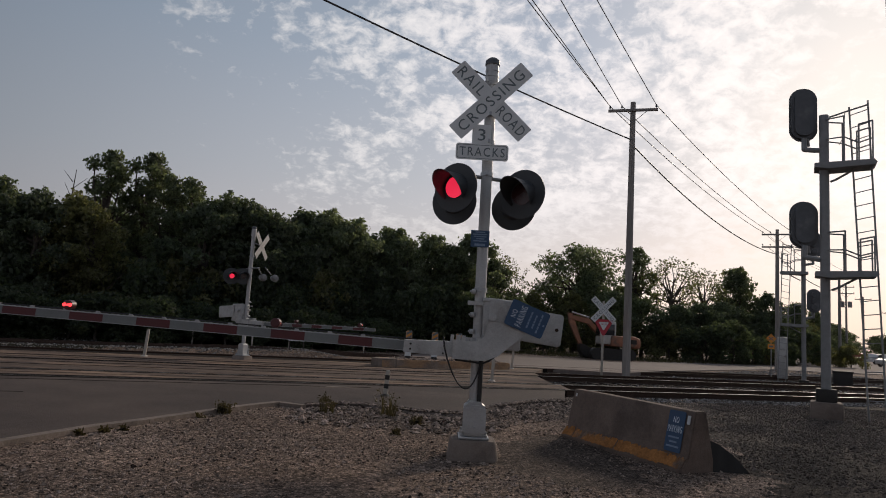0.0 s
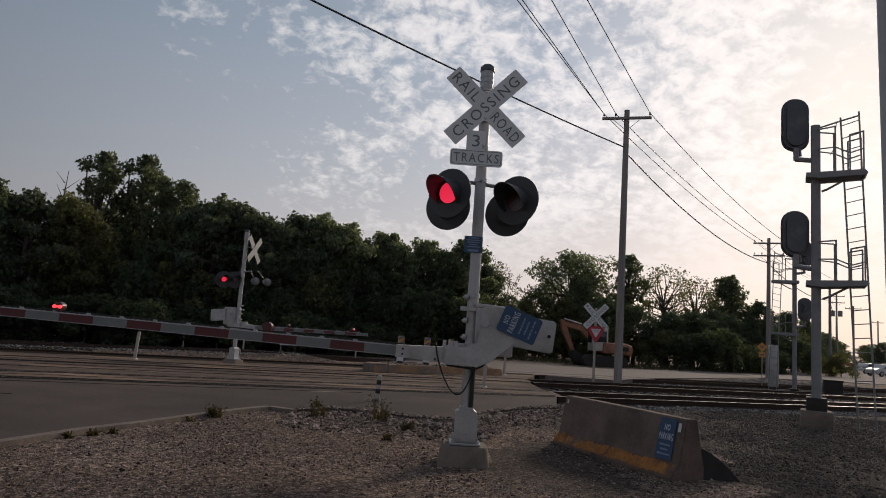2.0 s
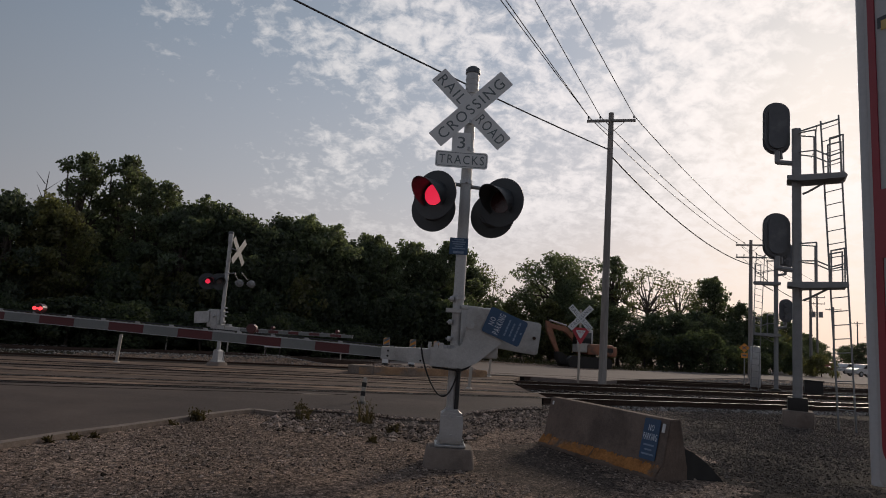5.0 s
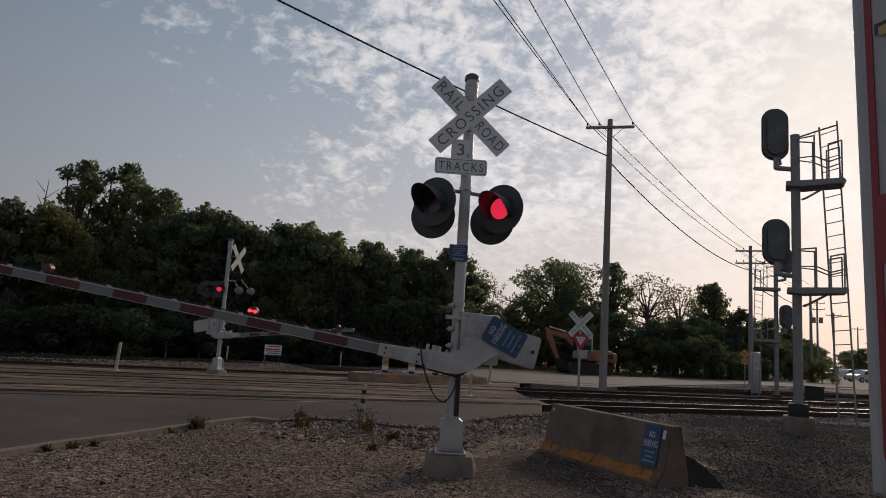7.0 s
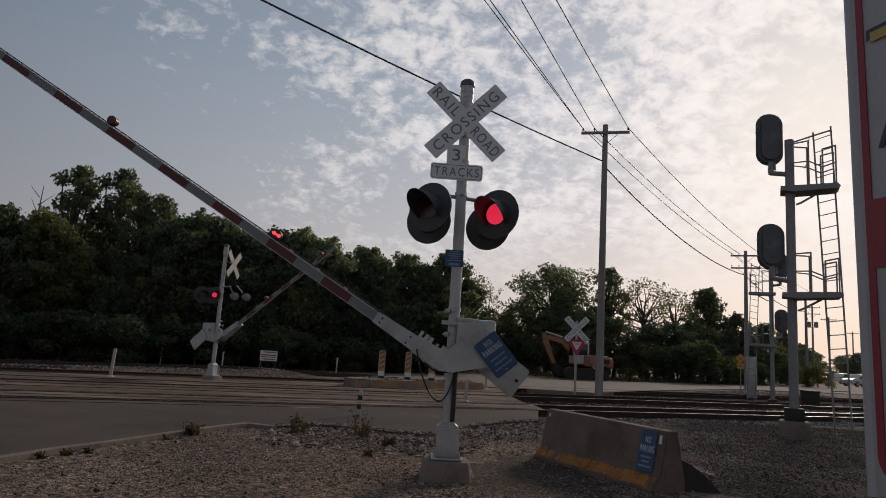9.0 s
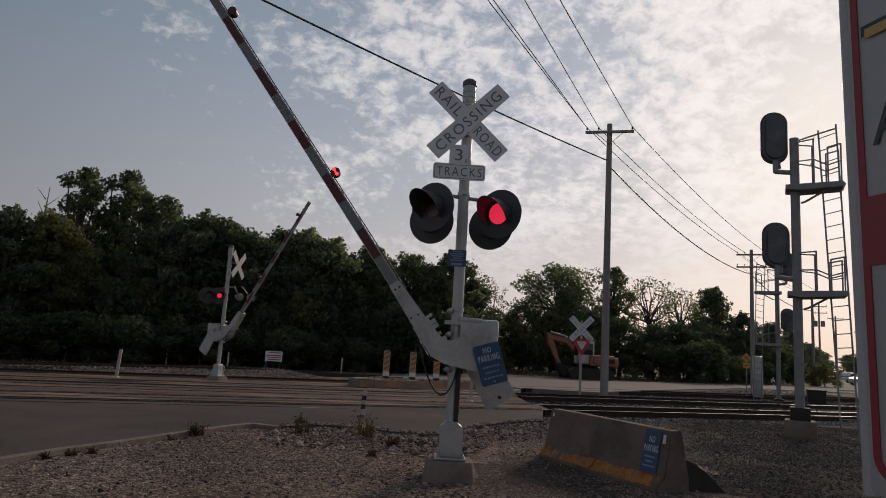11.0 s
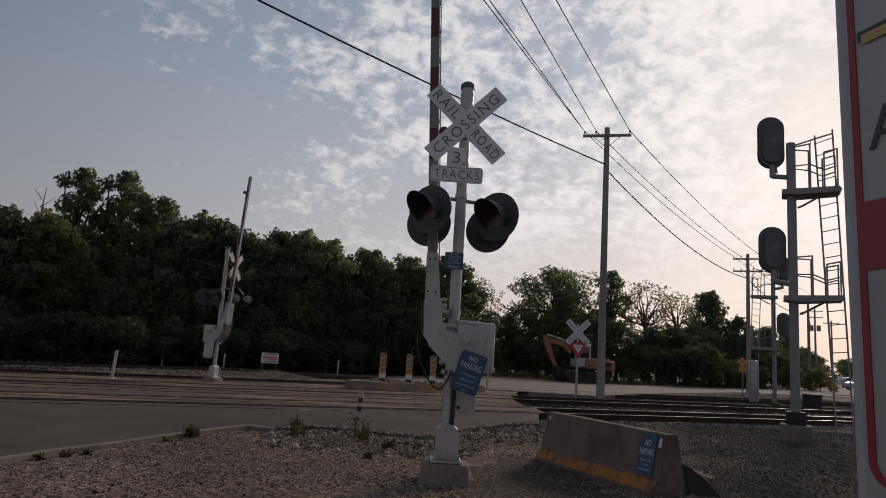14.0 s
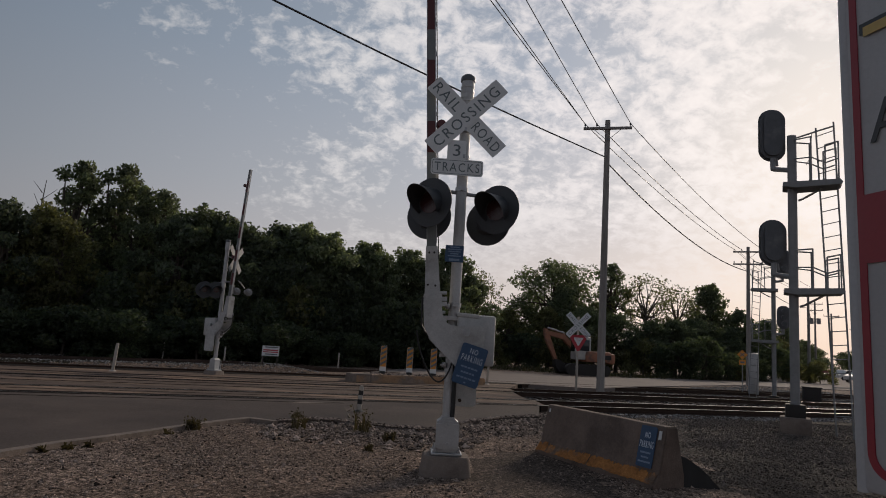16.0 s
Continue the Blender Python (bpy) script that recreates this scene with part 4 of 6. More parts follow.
def crossing_gate(m, label, length, sign, lamps):
    """Mechanism on the mast and a striped arm on a pivot. Returns the thing and its moving arm."""
    ob = thing("crossing_gate", m, label, "railroad gate", "crossing gates")
    bm = box(bmesh.new(), (0.46, 0.34, 0.60), (0.27, 0.02, 1.515), bevel=0.03)
    body = part("mechanism_case", bm, "mech", ob, "white painted gate mechanism case")
    bm = box(bmesh.new(), (0.27, 0.36, 0.05), (0.165, 0.02, 1.80), pose(0, 0, 0, 0, 3, 0), bevel=0.012)
    part("case_lid", bm, "mech", body)
    bm = tube(bmesh.new(), (0.145, -0.24, 1.60), (0.145, 0.30, 1.60), 0.05, seg=16)
    part("pivot_shaft", bm, "steel", body)
    for z in (1.32, 1.76):
        bm = bmesh.new()
        box(bm, (0.30, 0.05, 0.05), (-0.0, -0.09, z))
        tube(bm, (-0.09, -0.12, z), (-0.09, 0.1, z), 0.018, seg=8)
        part("mast_clamp", bm, "steel", body)
    for z in (1.20, 1.42, 1.62, 1.90):
        bm = box(bmesh.new(), (0.05, 0.10, 0.06), (-0.085, -0.03, z), bevel=0.008)
        tube(bm, (-0.13, -0.05, z), (-0.06, -0.05, z), 0.012, seg=6)
        tube(bm, (-0.09, -0.12, z), (-0.09, 0.08, z), 0.010, seg=6)
        part("clamp_bolt", bm, "steel", body)
    bm = tube(bmesh.new(), (0.36, -0.155, 1.66), (0.36, -0.165, 1.66), 0.055, seg=14)
    part("crank_cover", bm, "mech", body)
    # moving arm, drawn level, with its pivot at the origin
    arm = part("gate_arm", arm_bracket(), "mech", ob, "white painted arm bracket on a pivot", pose(0.145, 0, 1.60))
    bm = slab(bmesh.new(), [(0.20, 0.165), (0.88, 0.115), (0.905, 0.085), (0.88, -0.265), (0.85, -0.29), (0.20, -0.235)], 0.222, 0.256)
    bmesh.ops.bevel(bm, geom=bm.edges[:], offset=0.008, segments=2, affect="EDGES")
    part("counterweight", bm, "mech", arm, "flat white counterweight plate")
    part("counterweight_bolt", tube(bmesh.new(), (0.82, 0.224, -0.08), (0.82, 0.205, -0.08), 0.022, seg=10), "rail_rust", arm)
    x, k = -1.02, 0
    while x > -length:
        t0 = (-x - 1.0) / (length - 1.0)
        h0, h1 = 0.108 - 0.030 * t0, 0.108 - 0.030 * (t0 + 0.41 / (length - 1.0))
        bm = slab(bmesh.new(), [(x, -0.425 - h0 / 2), (x, -0.425 + h0 / 2), (x - 0.41, -0.425 + h1 / 2), (x - 0.41, -0.425 - h1 / 2)], -0.035, 0.035)
        part("arm_stripe", bm, "arm_red" if k % 2 else "arm_white", arm, "dark red arm stripe" if k % 2 else "dull white arm stripe")
        x, k = x - 0.41, k + 1
    for bx, bz in ((-0.56, -0.385), (-0.57, -0.475), (-0.96, -0.395), (-0.96, -0.455)):
        part("adapter_bolt", tube(bmesh.new(), (bx, -0.165, bz), (bx, -0.185, bz), 0.013, seg=8), "track_iron", arm)
    part("arm_conduit", bent(bmesh.new(), [(-0.42, -0.17, -0.535), (-0.09, -0.17, -0.55), (-0.01, -0.17, -0.51), (0.19, -0.17, -0.31), (0.25, -0.17, -0.20)], 0.012), "rubber", arm, "black conduit along the bracket")
    # bright edge trims along the arm
    for s in (-1, 1):
        bm = bmesh.new()
        slab(bm, [(-1.0, -0.425 + s * 0.0545), (-1.0, -0.425 + s * 0.061), (x, -0.425 + s * 0.045), (x, -0.425 + s * 0.0395)], -0.038, 0.038)
        part("arm_edge", bm, "silver", arm)
    bm = bmesh.new()
    tube(bm, (-0.9, 0.0, -0.340), (x + 0.3, 0.0, -0.363), 0.007, seg=6)
    part("arm_cable", bm, "rubber", arm)
    # saw-toothed trim along the upper edge
    teeth, n = [], int((length - 1.2) / 0.035)
    for k in range(n + 1):
        t0 = k / n
        teeth.append((-1.1 - (length - 1.15) * t0, -0.425 + 0.061 - 0.016 * t0 + (0.010 if k % 2 else 0.004)))
    low = [(p, -0.425 + 0.0595 - 0.016 * (-p - 1.1) / (length - 1.15)) for p, _ in teeth]
    part("saw_tooth_trim", slab(bmesh.new(), teeth + low[::-1], -0.030, -0.024), "silver", arm, "pale saw-toothed trim on the arm edge")
    xx = -1.55
    while xx > -length:
        part("cable_clip", box(bmesh.new(), (0.05, 0.03, 0.022), (xx, 0, -0.349 - 0.012 * (-xx - 1) / 7)), "silver", arm)
        xx -= 0.405
    for lx, kind in lamps:
        arm_lamp(arm, lx, kind)
    if sign:
        no_parking(arm, pose(0.385, -0.245, 0.015, 0, -71, 0))
    return ob, arm


def arm_bracket():
    bm = bmesh.new()
    shape = [(-0.46, -0.305), (-0.46, -0.525), (-0.07, -0.52), (0.08, -0.45), (0.40, -0.15), (0.42, 0.10), (0.25, 0.19), (-0.04, 0.20), (-0.07, 0.15), (-0.075, -0.14), (-0.10, -0.235), (-0.175, -0.295), (-0.30, -0.308)]
    for y in (-0.20, 0.215):
        slab(bm, shape, y - 0.012, y + 0.0)
    # the tongue that holds the arm, and spacers
    slab(bm, [(-1.04, -0.355), (-1.04, -0.495), (-0.30, -0.515), (-0.30, -0.318)], -0.17, 0.10)
    for x, z in ((-0.36, -0.42), (-0.2, -0.43)):
        tube(bm, (x, -0.225, z), (x, 0.23, z), 0.016, seg=8)
    for x, h in ((-0.475, 0.055), (-0.395, 0.03), (-0.24, 0.035)):
        tube(bm, (x, -0.13, -0.33), (x, -0.13, -0.30 + h), 0.02, seg=8)
    for x in (-0.40, -0.34, -0.16):
        box(bm, (0.05, 0.1, 0.07), (x, -0.15, -0.28))
    return bm


def arm_lamp(arm, x, kind):
    z = -0.425 + 0.058 - 0.014 * (-x - 1) / 7
    bm = tube(bmesh.new(), (x, -0.055, z + 0.075), (x, 0.055, z + 0.075), 0.058, seg=20)
    bmesh.ops.bevel(bm, geom=bm.edges[:], offset=0.008, segments=1, affect="EDGES")
    box(bm, (0.05, 0.05, 0.03), (x, 0, z + 0.012))
    lamp = part("arm_lamp", bm, "arm_lamp", arm, "red round lamp on the arm")
    bm = bmesh.new()
    for dx in (-0.035, 0.035):
        slab(bm, disc(0.022, 12, dx, 0.0), -0.064, -0.05)
    slab(bm, disc(0.012, 12, 0, 0.0), -0.064, -0.05)
    at = Vector((x, 0.0, z + 0.075))
    glow = part("lamp_glow", bm, "arm_glow", lamp, "glowing red lamp points", pose(*at))
    if kind != "steady":
        ARM_LAMPS[kind].append((glow, at))


NEAR = pose(0.43, 8.03, 0)
near_signal = crossing_signal(
    NEAR, "silver crossing mast with white crossbuck and flashing red lamps",
    [((-0.379, -0.33, 3.11), -34, "left", True), ((-0.384, 0.27, 3.056), 160, "right", True), ((0.422, -0.33, 3.076), -36, "right", True), ((0.379, 0.27, 3.026), 155, "left", True)],
    pose(0, -0.10, 4.29))
near_gate, near_arm = crossing_gate(NEAR, "white gate mechanism with red and white striped arm across the road", 8.9, True,
                                    [(-2.62, "right"), (-5.15, "left")])
FAR = pose(-6.46, 21.6, 0.02, 0, 0, 153)
far_signal = crossing_signal(
    FAR, "silver crossing mast beyond the tracks with dark flashing lamps", 
    [((0.43, 0.42, 3.0), -125, "left", True), ((0.15, 0.16, 3.02), -125, "right", True), ((-0.34, -0.31, 3.03), 62, "left", False), ((-0.66, -0.55, 3.03), 62, "right", False)],
    pose(-0.23, -0.23, 4.18, 0, 0, 106), plates=False)
far_signal.scale = (0.935, 0.935, 0.90)
far_gate, far_arm = crossing_gate(pose(-6.46, 21.6, 0.13, 0, 0, 153), "distant white gate mechanism with red and white striped arm", 5.35, False, [(-2.4, "right"), (-4.95, "steady")])
far_gate.scale = (0.935, 0.935, 0.935)

# hanging cable from the arm to the mast foot
loop = []
for k in range(17):
    f = k / 16
    a = math.pi * f
    loop.append((-0.42 + 0.46 * f ** 1.15 + 0.05 * math.sin(a), -0.245 + 0.13 * f, 1.33 - 0.27 * f - 0.44 * math.sin(a) ** 0.75))
bm = bent(bmesh.new(), loop, 0.010, 6)
gate_cable = part("gate_cable", bm, "rubber", near_gate, "loose black cable loop under the arm")


# ---------------------------------------------------------------- concrete barrier and pipe
def barrier():
    d = Vector((0.91, -2.2, 0)).normalized()
    turn = math.degrees(math.atan2(d.y, d.x))
    ob = thing("concrete_barrier", pose(1.79, 9.73, 0, 0, 0, turn), "short concrete traffic barrier with flaked yellow stripe and blue sign", "barrier")
    prof = [(0.0, -0.15), (0.0, 0.025), (0.105, 0.165), (0.205, 0.66), (0.22, 0.675), (0.35, 0.675), (0.365, 0.66), (0.465, 0.165), (0.57, 0.025), (0.57, -0.15)]
    bm = bmesh.new()
    cuts = 14
    rings = [[bm.verts.new((2.42 * i / cuts, y + 0.006 * noise.noise(Vector((i, y * 9, z * 9))), z + 0.006 * noise.noise(Vector((i * 3, y, z * 5))))) for y, z in prof] for i in range(cuts + 1)]
    n = len(prof)
    for a, b in zip(rings, rings[1:]):
        for k in range(n):
            bm.faces.new((a[k], a[(k + 1) % n], b[(k + 1) % n], b[k]))
    bm.faces.new(rings[0])
    bm.faces.new(rings[-1][::-1])
    bmesh.ops.recalc_face_normals(bm, faces=bm.faces)
    bmesh.ops.bevel(bm, geom=[e for e in bm.edges if len(e.link_faces) == 2 and e.calc_face_angle(0) > 1.2], offset=0.012, segments=2, affect="EDGES")
    body = part("barrier_body", bm, "barrier", ob, "dirty tan concrete body with worn edges")
    # flaked paint on the lower slope
    bm = bmesh.new()
    r = random.Random(3)
    top, low = [], []
    for i in range(121):
        x = 0.02 + 2.38 * i / 120
        f = 1.0 - 0.4 * max(0, noise.noise(Vector((x * 7, 1, 0)))) - r.uniform(0, 0.3) * (r.random() < 0.6)
        g = 0.04 + 0.08 * r.random() + 0.2 * max(0, noise.noise(Vector((x * 3, 7, 0))))
        for lst, s in ((top, f), (low, g)):
            lst.append(bm.verts.new((x, 0.105 * s - 0.008, 0.025 + 0.14 * s + 0.006)))
    for i in range(120):
        if r.random() > 0.06:
            bm.faces.new((low[i], low[i + 1], top[i + 1], top[i]))
    part("paint_stripe", bm, "barrier_yellow", ob, "flaked orange-yellow paint stripe")
    tilt = math.degrees(math.atan2(0.10, 0.495))
    plate_m = pose(2.155, 0.149, 0.42, -tilt, 0, 0)
    plate = part("no_parking_sign", slab(bmesh.new(), rounded(0.265, 0.47, 0.02, 2), -0.006, 0.0), "sign_blue", ob, "weathered blue NO PARKING sign", plate_m)
    for text, z, h, w in (("NO", 0.13, 0.07, 0.09), ("PARKING", 0.025, 0.08, 0.225)):
        lettering("letters", text, h, w, "sign_white", plate, pose(0, -0.008, z))
    bm = bmesh.new()
    for k, w in enumerate((0.17, 0.12, 0.20)):
        box(bm, (w, 0.002, 0.020), (0, -0.008, -0.07 - 0.052 * k))
    part("writing_bars", bm, "sign_faint", plate)
    part("reflector", box(bmesh.new(), (0.045, 0.006, 0.10), (2.34, 0.180, 0.570), pose(0, 0, 0, -tilt, 0, 0)), "white", ob, "white reflector tab")
    part("reflector", box(bmesh.new(), (0.03, 0.006, 0.05), (0.09, 0.186, 0.60), pose(0, 0, 0, -tilt, 0, 0)), "white", ob, "white reflector tab")


barrier()


def pipe():
    ob = thing("drain_pipe", pose(3.02, 7.66, -0.04, 0, 0, 6), "cut black plastic pipe end lying against the barrier", "pipe")
    bm = bmesh.new()
    rows = []
    for k in range(9):
        f = k / 8
        y = 0.42 * f
        h = 0.36 * math.sqrt(max(0.0, 1 - (f * 0.9) ** 2))
        rows.append([bm.verts.new((x, y + 0.04 * math.sin(x * 30) * 0.2, max(-0.04, h * (1 - (x / 0.56) ** 1.7) + 0.05))) for x in np.linspace(0.0, 0.56, 12)])
    for a, b in zip(rows, rows[1:]):
        for k in range(11):
            bm.faces.new((a[k], a[k + 1], b[k + 1], b[k]))
    low = [bm.verts.new((v.co.x, v.co.y, -0.06)) for v in rows[0]]
    for k in range(11):
        bm.faces.new((low[k], low[k + 1], rows[0][k + 1], rows[0][k]))
    bmesh.ops.recalc_face_normals(bm, faces=bm.faces)
    part("pipe_shell", bm, "rubber", ob, "black plastic pipe shell")


pipe()


# ---------------------------------------------------------------- track signal masts with ladders
def track_signal(m, label, full=True):
    ob = thing("track_signal", m, label, "railroad signal", "track signals")
    bm = bmesh.new()
    box(bm, (0.62, 0.62, 0.5), (0, 0, 0.10), bevel=0.03)
    part("foundation", bm, "concrete", ob, "concrete signal foundation")
    bm = box(bmesh.new(), (0.40, 0.40, 0.30), (0.0, 0, 0.48), bevel=0.02)
    part("cable_box", bm, "track_iron", ob, "dark iron cable box at the foot")
    part("mast", tube(bmesh.new(), (0, 0, 0.6), (0, 0, 6.85), 0.10, seg=18), "grey_steel", ob, "grey steel signal mast")
    for zc, hh, ww in ((6.95, 1.30, 0.60), (4.32, 1.10, 0.60)):
        bm = slab(bmesh.new(), rounded(ww, hh, ww / 2 - 0.01, 10), -0.01, 0.01)
        head = part("signal_head", bm, "signal_black", ob, "black oval signal background greyed as by glare", pose(-0.42, 0.15, zc, 0, 0, 12))
        bm = slab(bmesh.new(), rounded(ww * 0.9, hh * 0.93, ww * 0.44, 10), -0.16, -0.012)
        bmesh.ops.bevel(bm, geom=[e for e in bm.edges if all(v.co.y < -0.15 for v in e.verts)], offset=0.07, segments=4, affect="EDGES")
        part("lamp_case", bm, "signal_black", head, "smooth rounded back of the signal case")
        for z in (-hh * 0.22, hh * 0.12):
            part("hinge", tube(bmesh.new(), (-ww * 0.47, -0.08, z), (-ww * 0.53, -0.08, z), 0.025, seg=8), "grey_steel", head)
        part("cable_gland", tube(bmesh.new(), (0.08, -0.06, -hh * 0.46), (0.10, -0.05, -hh * 0.60), 0.035, seg=8), "grey_steel", head)
        bm = bmesh.new()
        for k in range(3):
            tube(bm, (0, 0.01, -0.3 + 0.3 * k), (0.02, 0.25, -0.32 + 0.3 * k), 0.11, seg=16)
        part("hoods", bm, "signal_black", head)
        bm = bent(bmesh.new(), [(-0.40, 0.05, zc - hh / 2 + 0.05), (-0.40, 0.03, zc - hh / 2 - 0.22), (-0.05, 0, zc - hh / 2 - 0.28)], 0.06)
        part("head_bracket", bm, "grey_steel", ob)
    lx0, lx1 = 0.58, 0.98
    for zp, rail_h in ((5.62, 1.1), (3.15, 0.95)):
        bm = bmesh.new()
        slab(bm, [(-0.2, -0.05), (-0.2, 0.05), (0.95, 0.07), (1.0, 0.0), (0.95, -0.05), (0.1, -0.09)], -0.30, 0.30)
        plat = part("platform", bm, "grey_steel", ob, "", pose(0, 0, zp))
        bm = bent(bmesh.new(), [(0.12, 0, -0.34), (0.22, 0, -0.30), (0.62, 0, -0.06)], 0.025)
        part("platform_strut", bm, "grey_steel", plat)
        bm = bmesh.new()
        for y in (-0.27, 0.27):
            bent(bm, [(0.38, y, 0.05), (0.38, y, rail_h), (0.05, y * 0.4, rail_h)], 0.018)
            bent(bm, [(0.05, y * 0.4, rail_h * 0.58), (0.38, y, rail_h * 0.56), (0.66, y, rail_h * 0.42), (0.92, y, rail_h * 0.5)], 0.016)
            bent(bm, [(0.66, y, 0.05), (0.66, y, rail_h * 0.8), (0.92, y, rail_h * 0.86), (0.92, y, 0.05)], 0.018)
        part("handrail", bm, "grey_steel", plat)
    bot, top = (Vector((0.78, -0.1, -0.05)), Vector((1.10, -0.1, -0.05))), (Vector((0.50, 0.0, 7.0)), Vector((0.86, 0.0, 7.12)))
    for a, b in zip(bot, top):
        part("ladder_rail", tube(bmesh.new(), a, b, 0.02, seg=8), "grey_steel", ob)
    for k in range(24):
        f = (0.5 + k * 0.3) / 7.0
        if f < 0.99:
            part("ladder_rung", tube(bmesh.new(), bot[0].lerp(top[0], f), bot[1].lerp(top[1], f), 0.011, seg=6), "grey_steel", ob)
    bm = bent(bmesh.new(), [(0.1, 0, 6.80), (0.5, 0, 6.92), (0.86, 0.0, 7.02)], 0.02)
    bent(bm, [(0.42, 0.05, 6.9), (0.38, 0.05, 6.3), (0.30, 0.05, 6.15)], 0.008)
    part("top_rail", bm, "grey_steel", ob)
    return ob


main_sig = track_signal(pose(8.5, 14.72, 0, 0, 0, -28), "grey steel railroad signal mast with ladder, platforms and black oval heads")
far_sig = copy_thing(main_sig, pose(16.9, 31.05, -0.55, 0, 0, -208))
tagged(far_sig, "distant grey signal mast with ladder beside the tracks")


# ---------------------------------------------------------------- poles and wires
def utility_pole(m, height, label, arms=1, lean=0.0, transformer=False):
    ob = thing("utility_pole", m, label, "utility pole", "utility poles")
    part("pole_shaft", tube(bmesh.new(), (0, 0, -0.3), (0, 0, height), 0.17, 0.11, 14), "pole", ob, "weathered grey-brown timber pole")
    for k in range(arms):
        z = height - 0.38 - 0.9 * k
        arm = part("crossarm", box(bmesh.new(), (2.0, 0.1, 0.11), (0, -0.12, z), bevel=0.01), "pole", ob)
        bm = bmesh.new()
        for s in (-1, 1):
            tube(bm, (s * 0.6, -0.17, z - 0.03), (0, -0.15, z - 0.55), 0.012, seg=6)
        part("arm_brace", bm, "grey_steel", arm)
        for x in (-0.93, -0.45, 0.93):
            bm = tube(bmesh.new(), (x, -0.12, z + 0.05), (x, -0.12, z + 0.14), 0.014, seg=6)
            tube(bm, (x, -0.12, z + 0.12), (x, -0.12, z + 0.22), 0.045, 0.03, 10)
            part("insulator", bm, "glass", arm)
    if transformer:
        for s in (-1, 1):
            part("transformer", tube(bmesh.new(), (s * 0.45, 0, height - 3.2), (s * 0.45, 0, height - 2.4), 0.28, seg=14), "grey_steel", ob)
    return ob


def wire(name, label, a, b, sag, r, n=14):
    ob = thing(name, pose(*a), label, "wire", "overhead wires")
    a, b = Vector(a), Vector(b)
    pts = [(b - a) * (i / n) - Vector((0, 0, 4 * sag * (i / n) * (1 - i / n))) for i in range(n + 1)]
    cu = bmesh.new()
    side = (b - a).cross(Vector((0, 0, 1))).normalized()
    rings = [[cu.verts.new(p + (side * math.cos(k * 1.0472) + Vector((0, 0, 1)) * math.sin(k * 1.0472)) * r) for k in range(6)] for p in pts]
    for p, q in zip(rings, rings[1:]):
        for k in range(6):
            cu.faces.new((p[k], p[(k + 1) % 6], q[(k + 1) % 6], q[k]))
    part("wire_strand", cu, "wire", ob)
    return ob


P1, P2 = (7.42, 26.7), (23.4, 46.4)
ARM_TURN = -16.0
utility_pole(pose(*P1, 0, 0, 0, ARM_TURN), 11.35, "tall weathered timber utility pole with one crossarm beside the tracks")
utility_pole(pose(*P2, 0, 0, 0, -24), 9.9, "timber utility pole along the far road", 2)
for x, y, h, tr in ((39.5, 66.0, 9.6, False), (56.0, 92.0, 11.0, True), (59.0, 93.0, 9.5, False), (86.0, 128.0, 10.0, False), (112.0, 160.0, 10.0, False), (131.0, 190.0, 10.0, False)):
    utility_pole(pose(x, y, 0, 0, 0, -30), h, "distant timber utility pole with transformers" if tr else "distant timber utility pole beside the road", 2 if tr else 1, transformer=tr)
wire("service_cable", "thick black service cable overhead", (7.3, 26.6, 9.72), (-9.9, 9.6, 9.78), 0.2, 0.026)
wire("service_cable", "thick black service cable sagging between poles", (7.5, 26.8, 9.5), (23.3, 46.3, 8.1), 0.75, 0.03)
wire("service_cable", "thick black cable between distant poles", (23.3, 46.3, 8.1), (39.5, 66.0, 7.6), 0.7, 0.03)
wire("service_cable", "thick black cable between distant poles", (39.5, 66.0, 7.6), (56.0, 92.0, 8.0), 0.7, 0.035)
for k, x in enumerate((-0.93, -0.45, 0.93)):
    p = pose(*P1, 0, 0, 0, ARM_TURN) @ Vector((x, -0.12, 11.17))
    q = pose(*P2, 0, 0, 0, -24) @ Vector((x, -0.12, 9.7))
    wire("power_wire", "thin bare overhead wire", p, q, 0.38, 0.018)
    for over in (((1.30, 17.62), (1.46, 17.60)), ((2.34, 17.47),), ((3.33, 17.33),))[k]:
        far_end = p + (Vector((*over, 11.5)) - p) * 2.6
        wire("power_wire", "thin bare overhead wire", p, far_end, 0.05, 0.016)
    q2 = pose(39.5, 66.0, 0, 0, 0, -30) @ Vector((x, -0.12, 9.4))
    wire("power_wire", "thin bare overhead wire", q, q2, 0.4, 0.014)


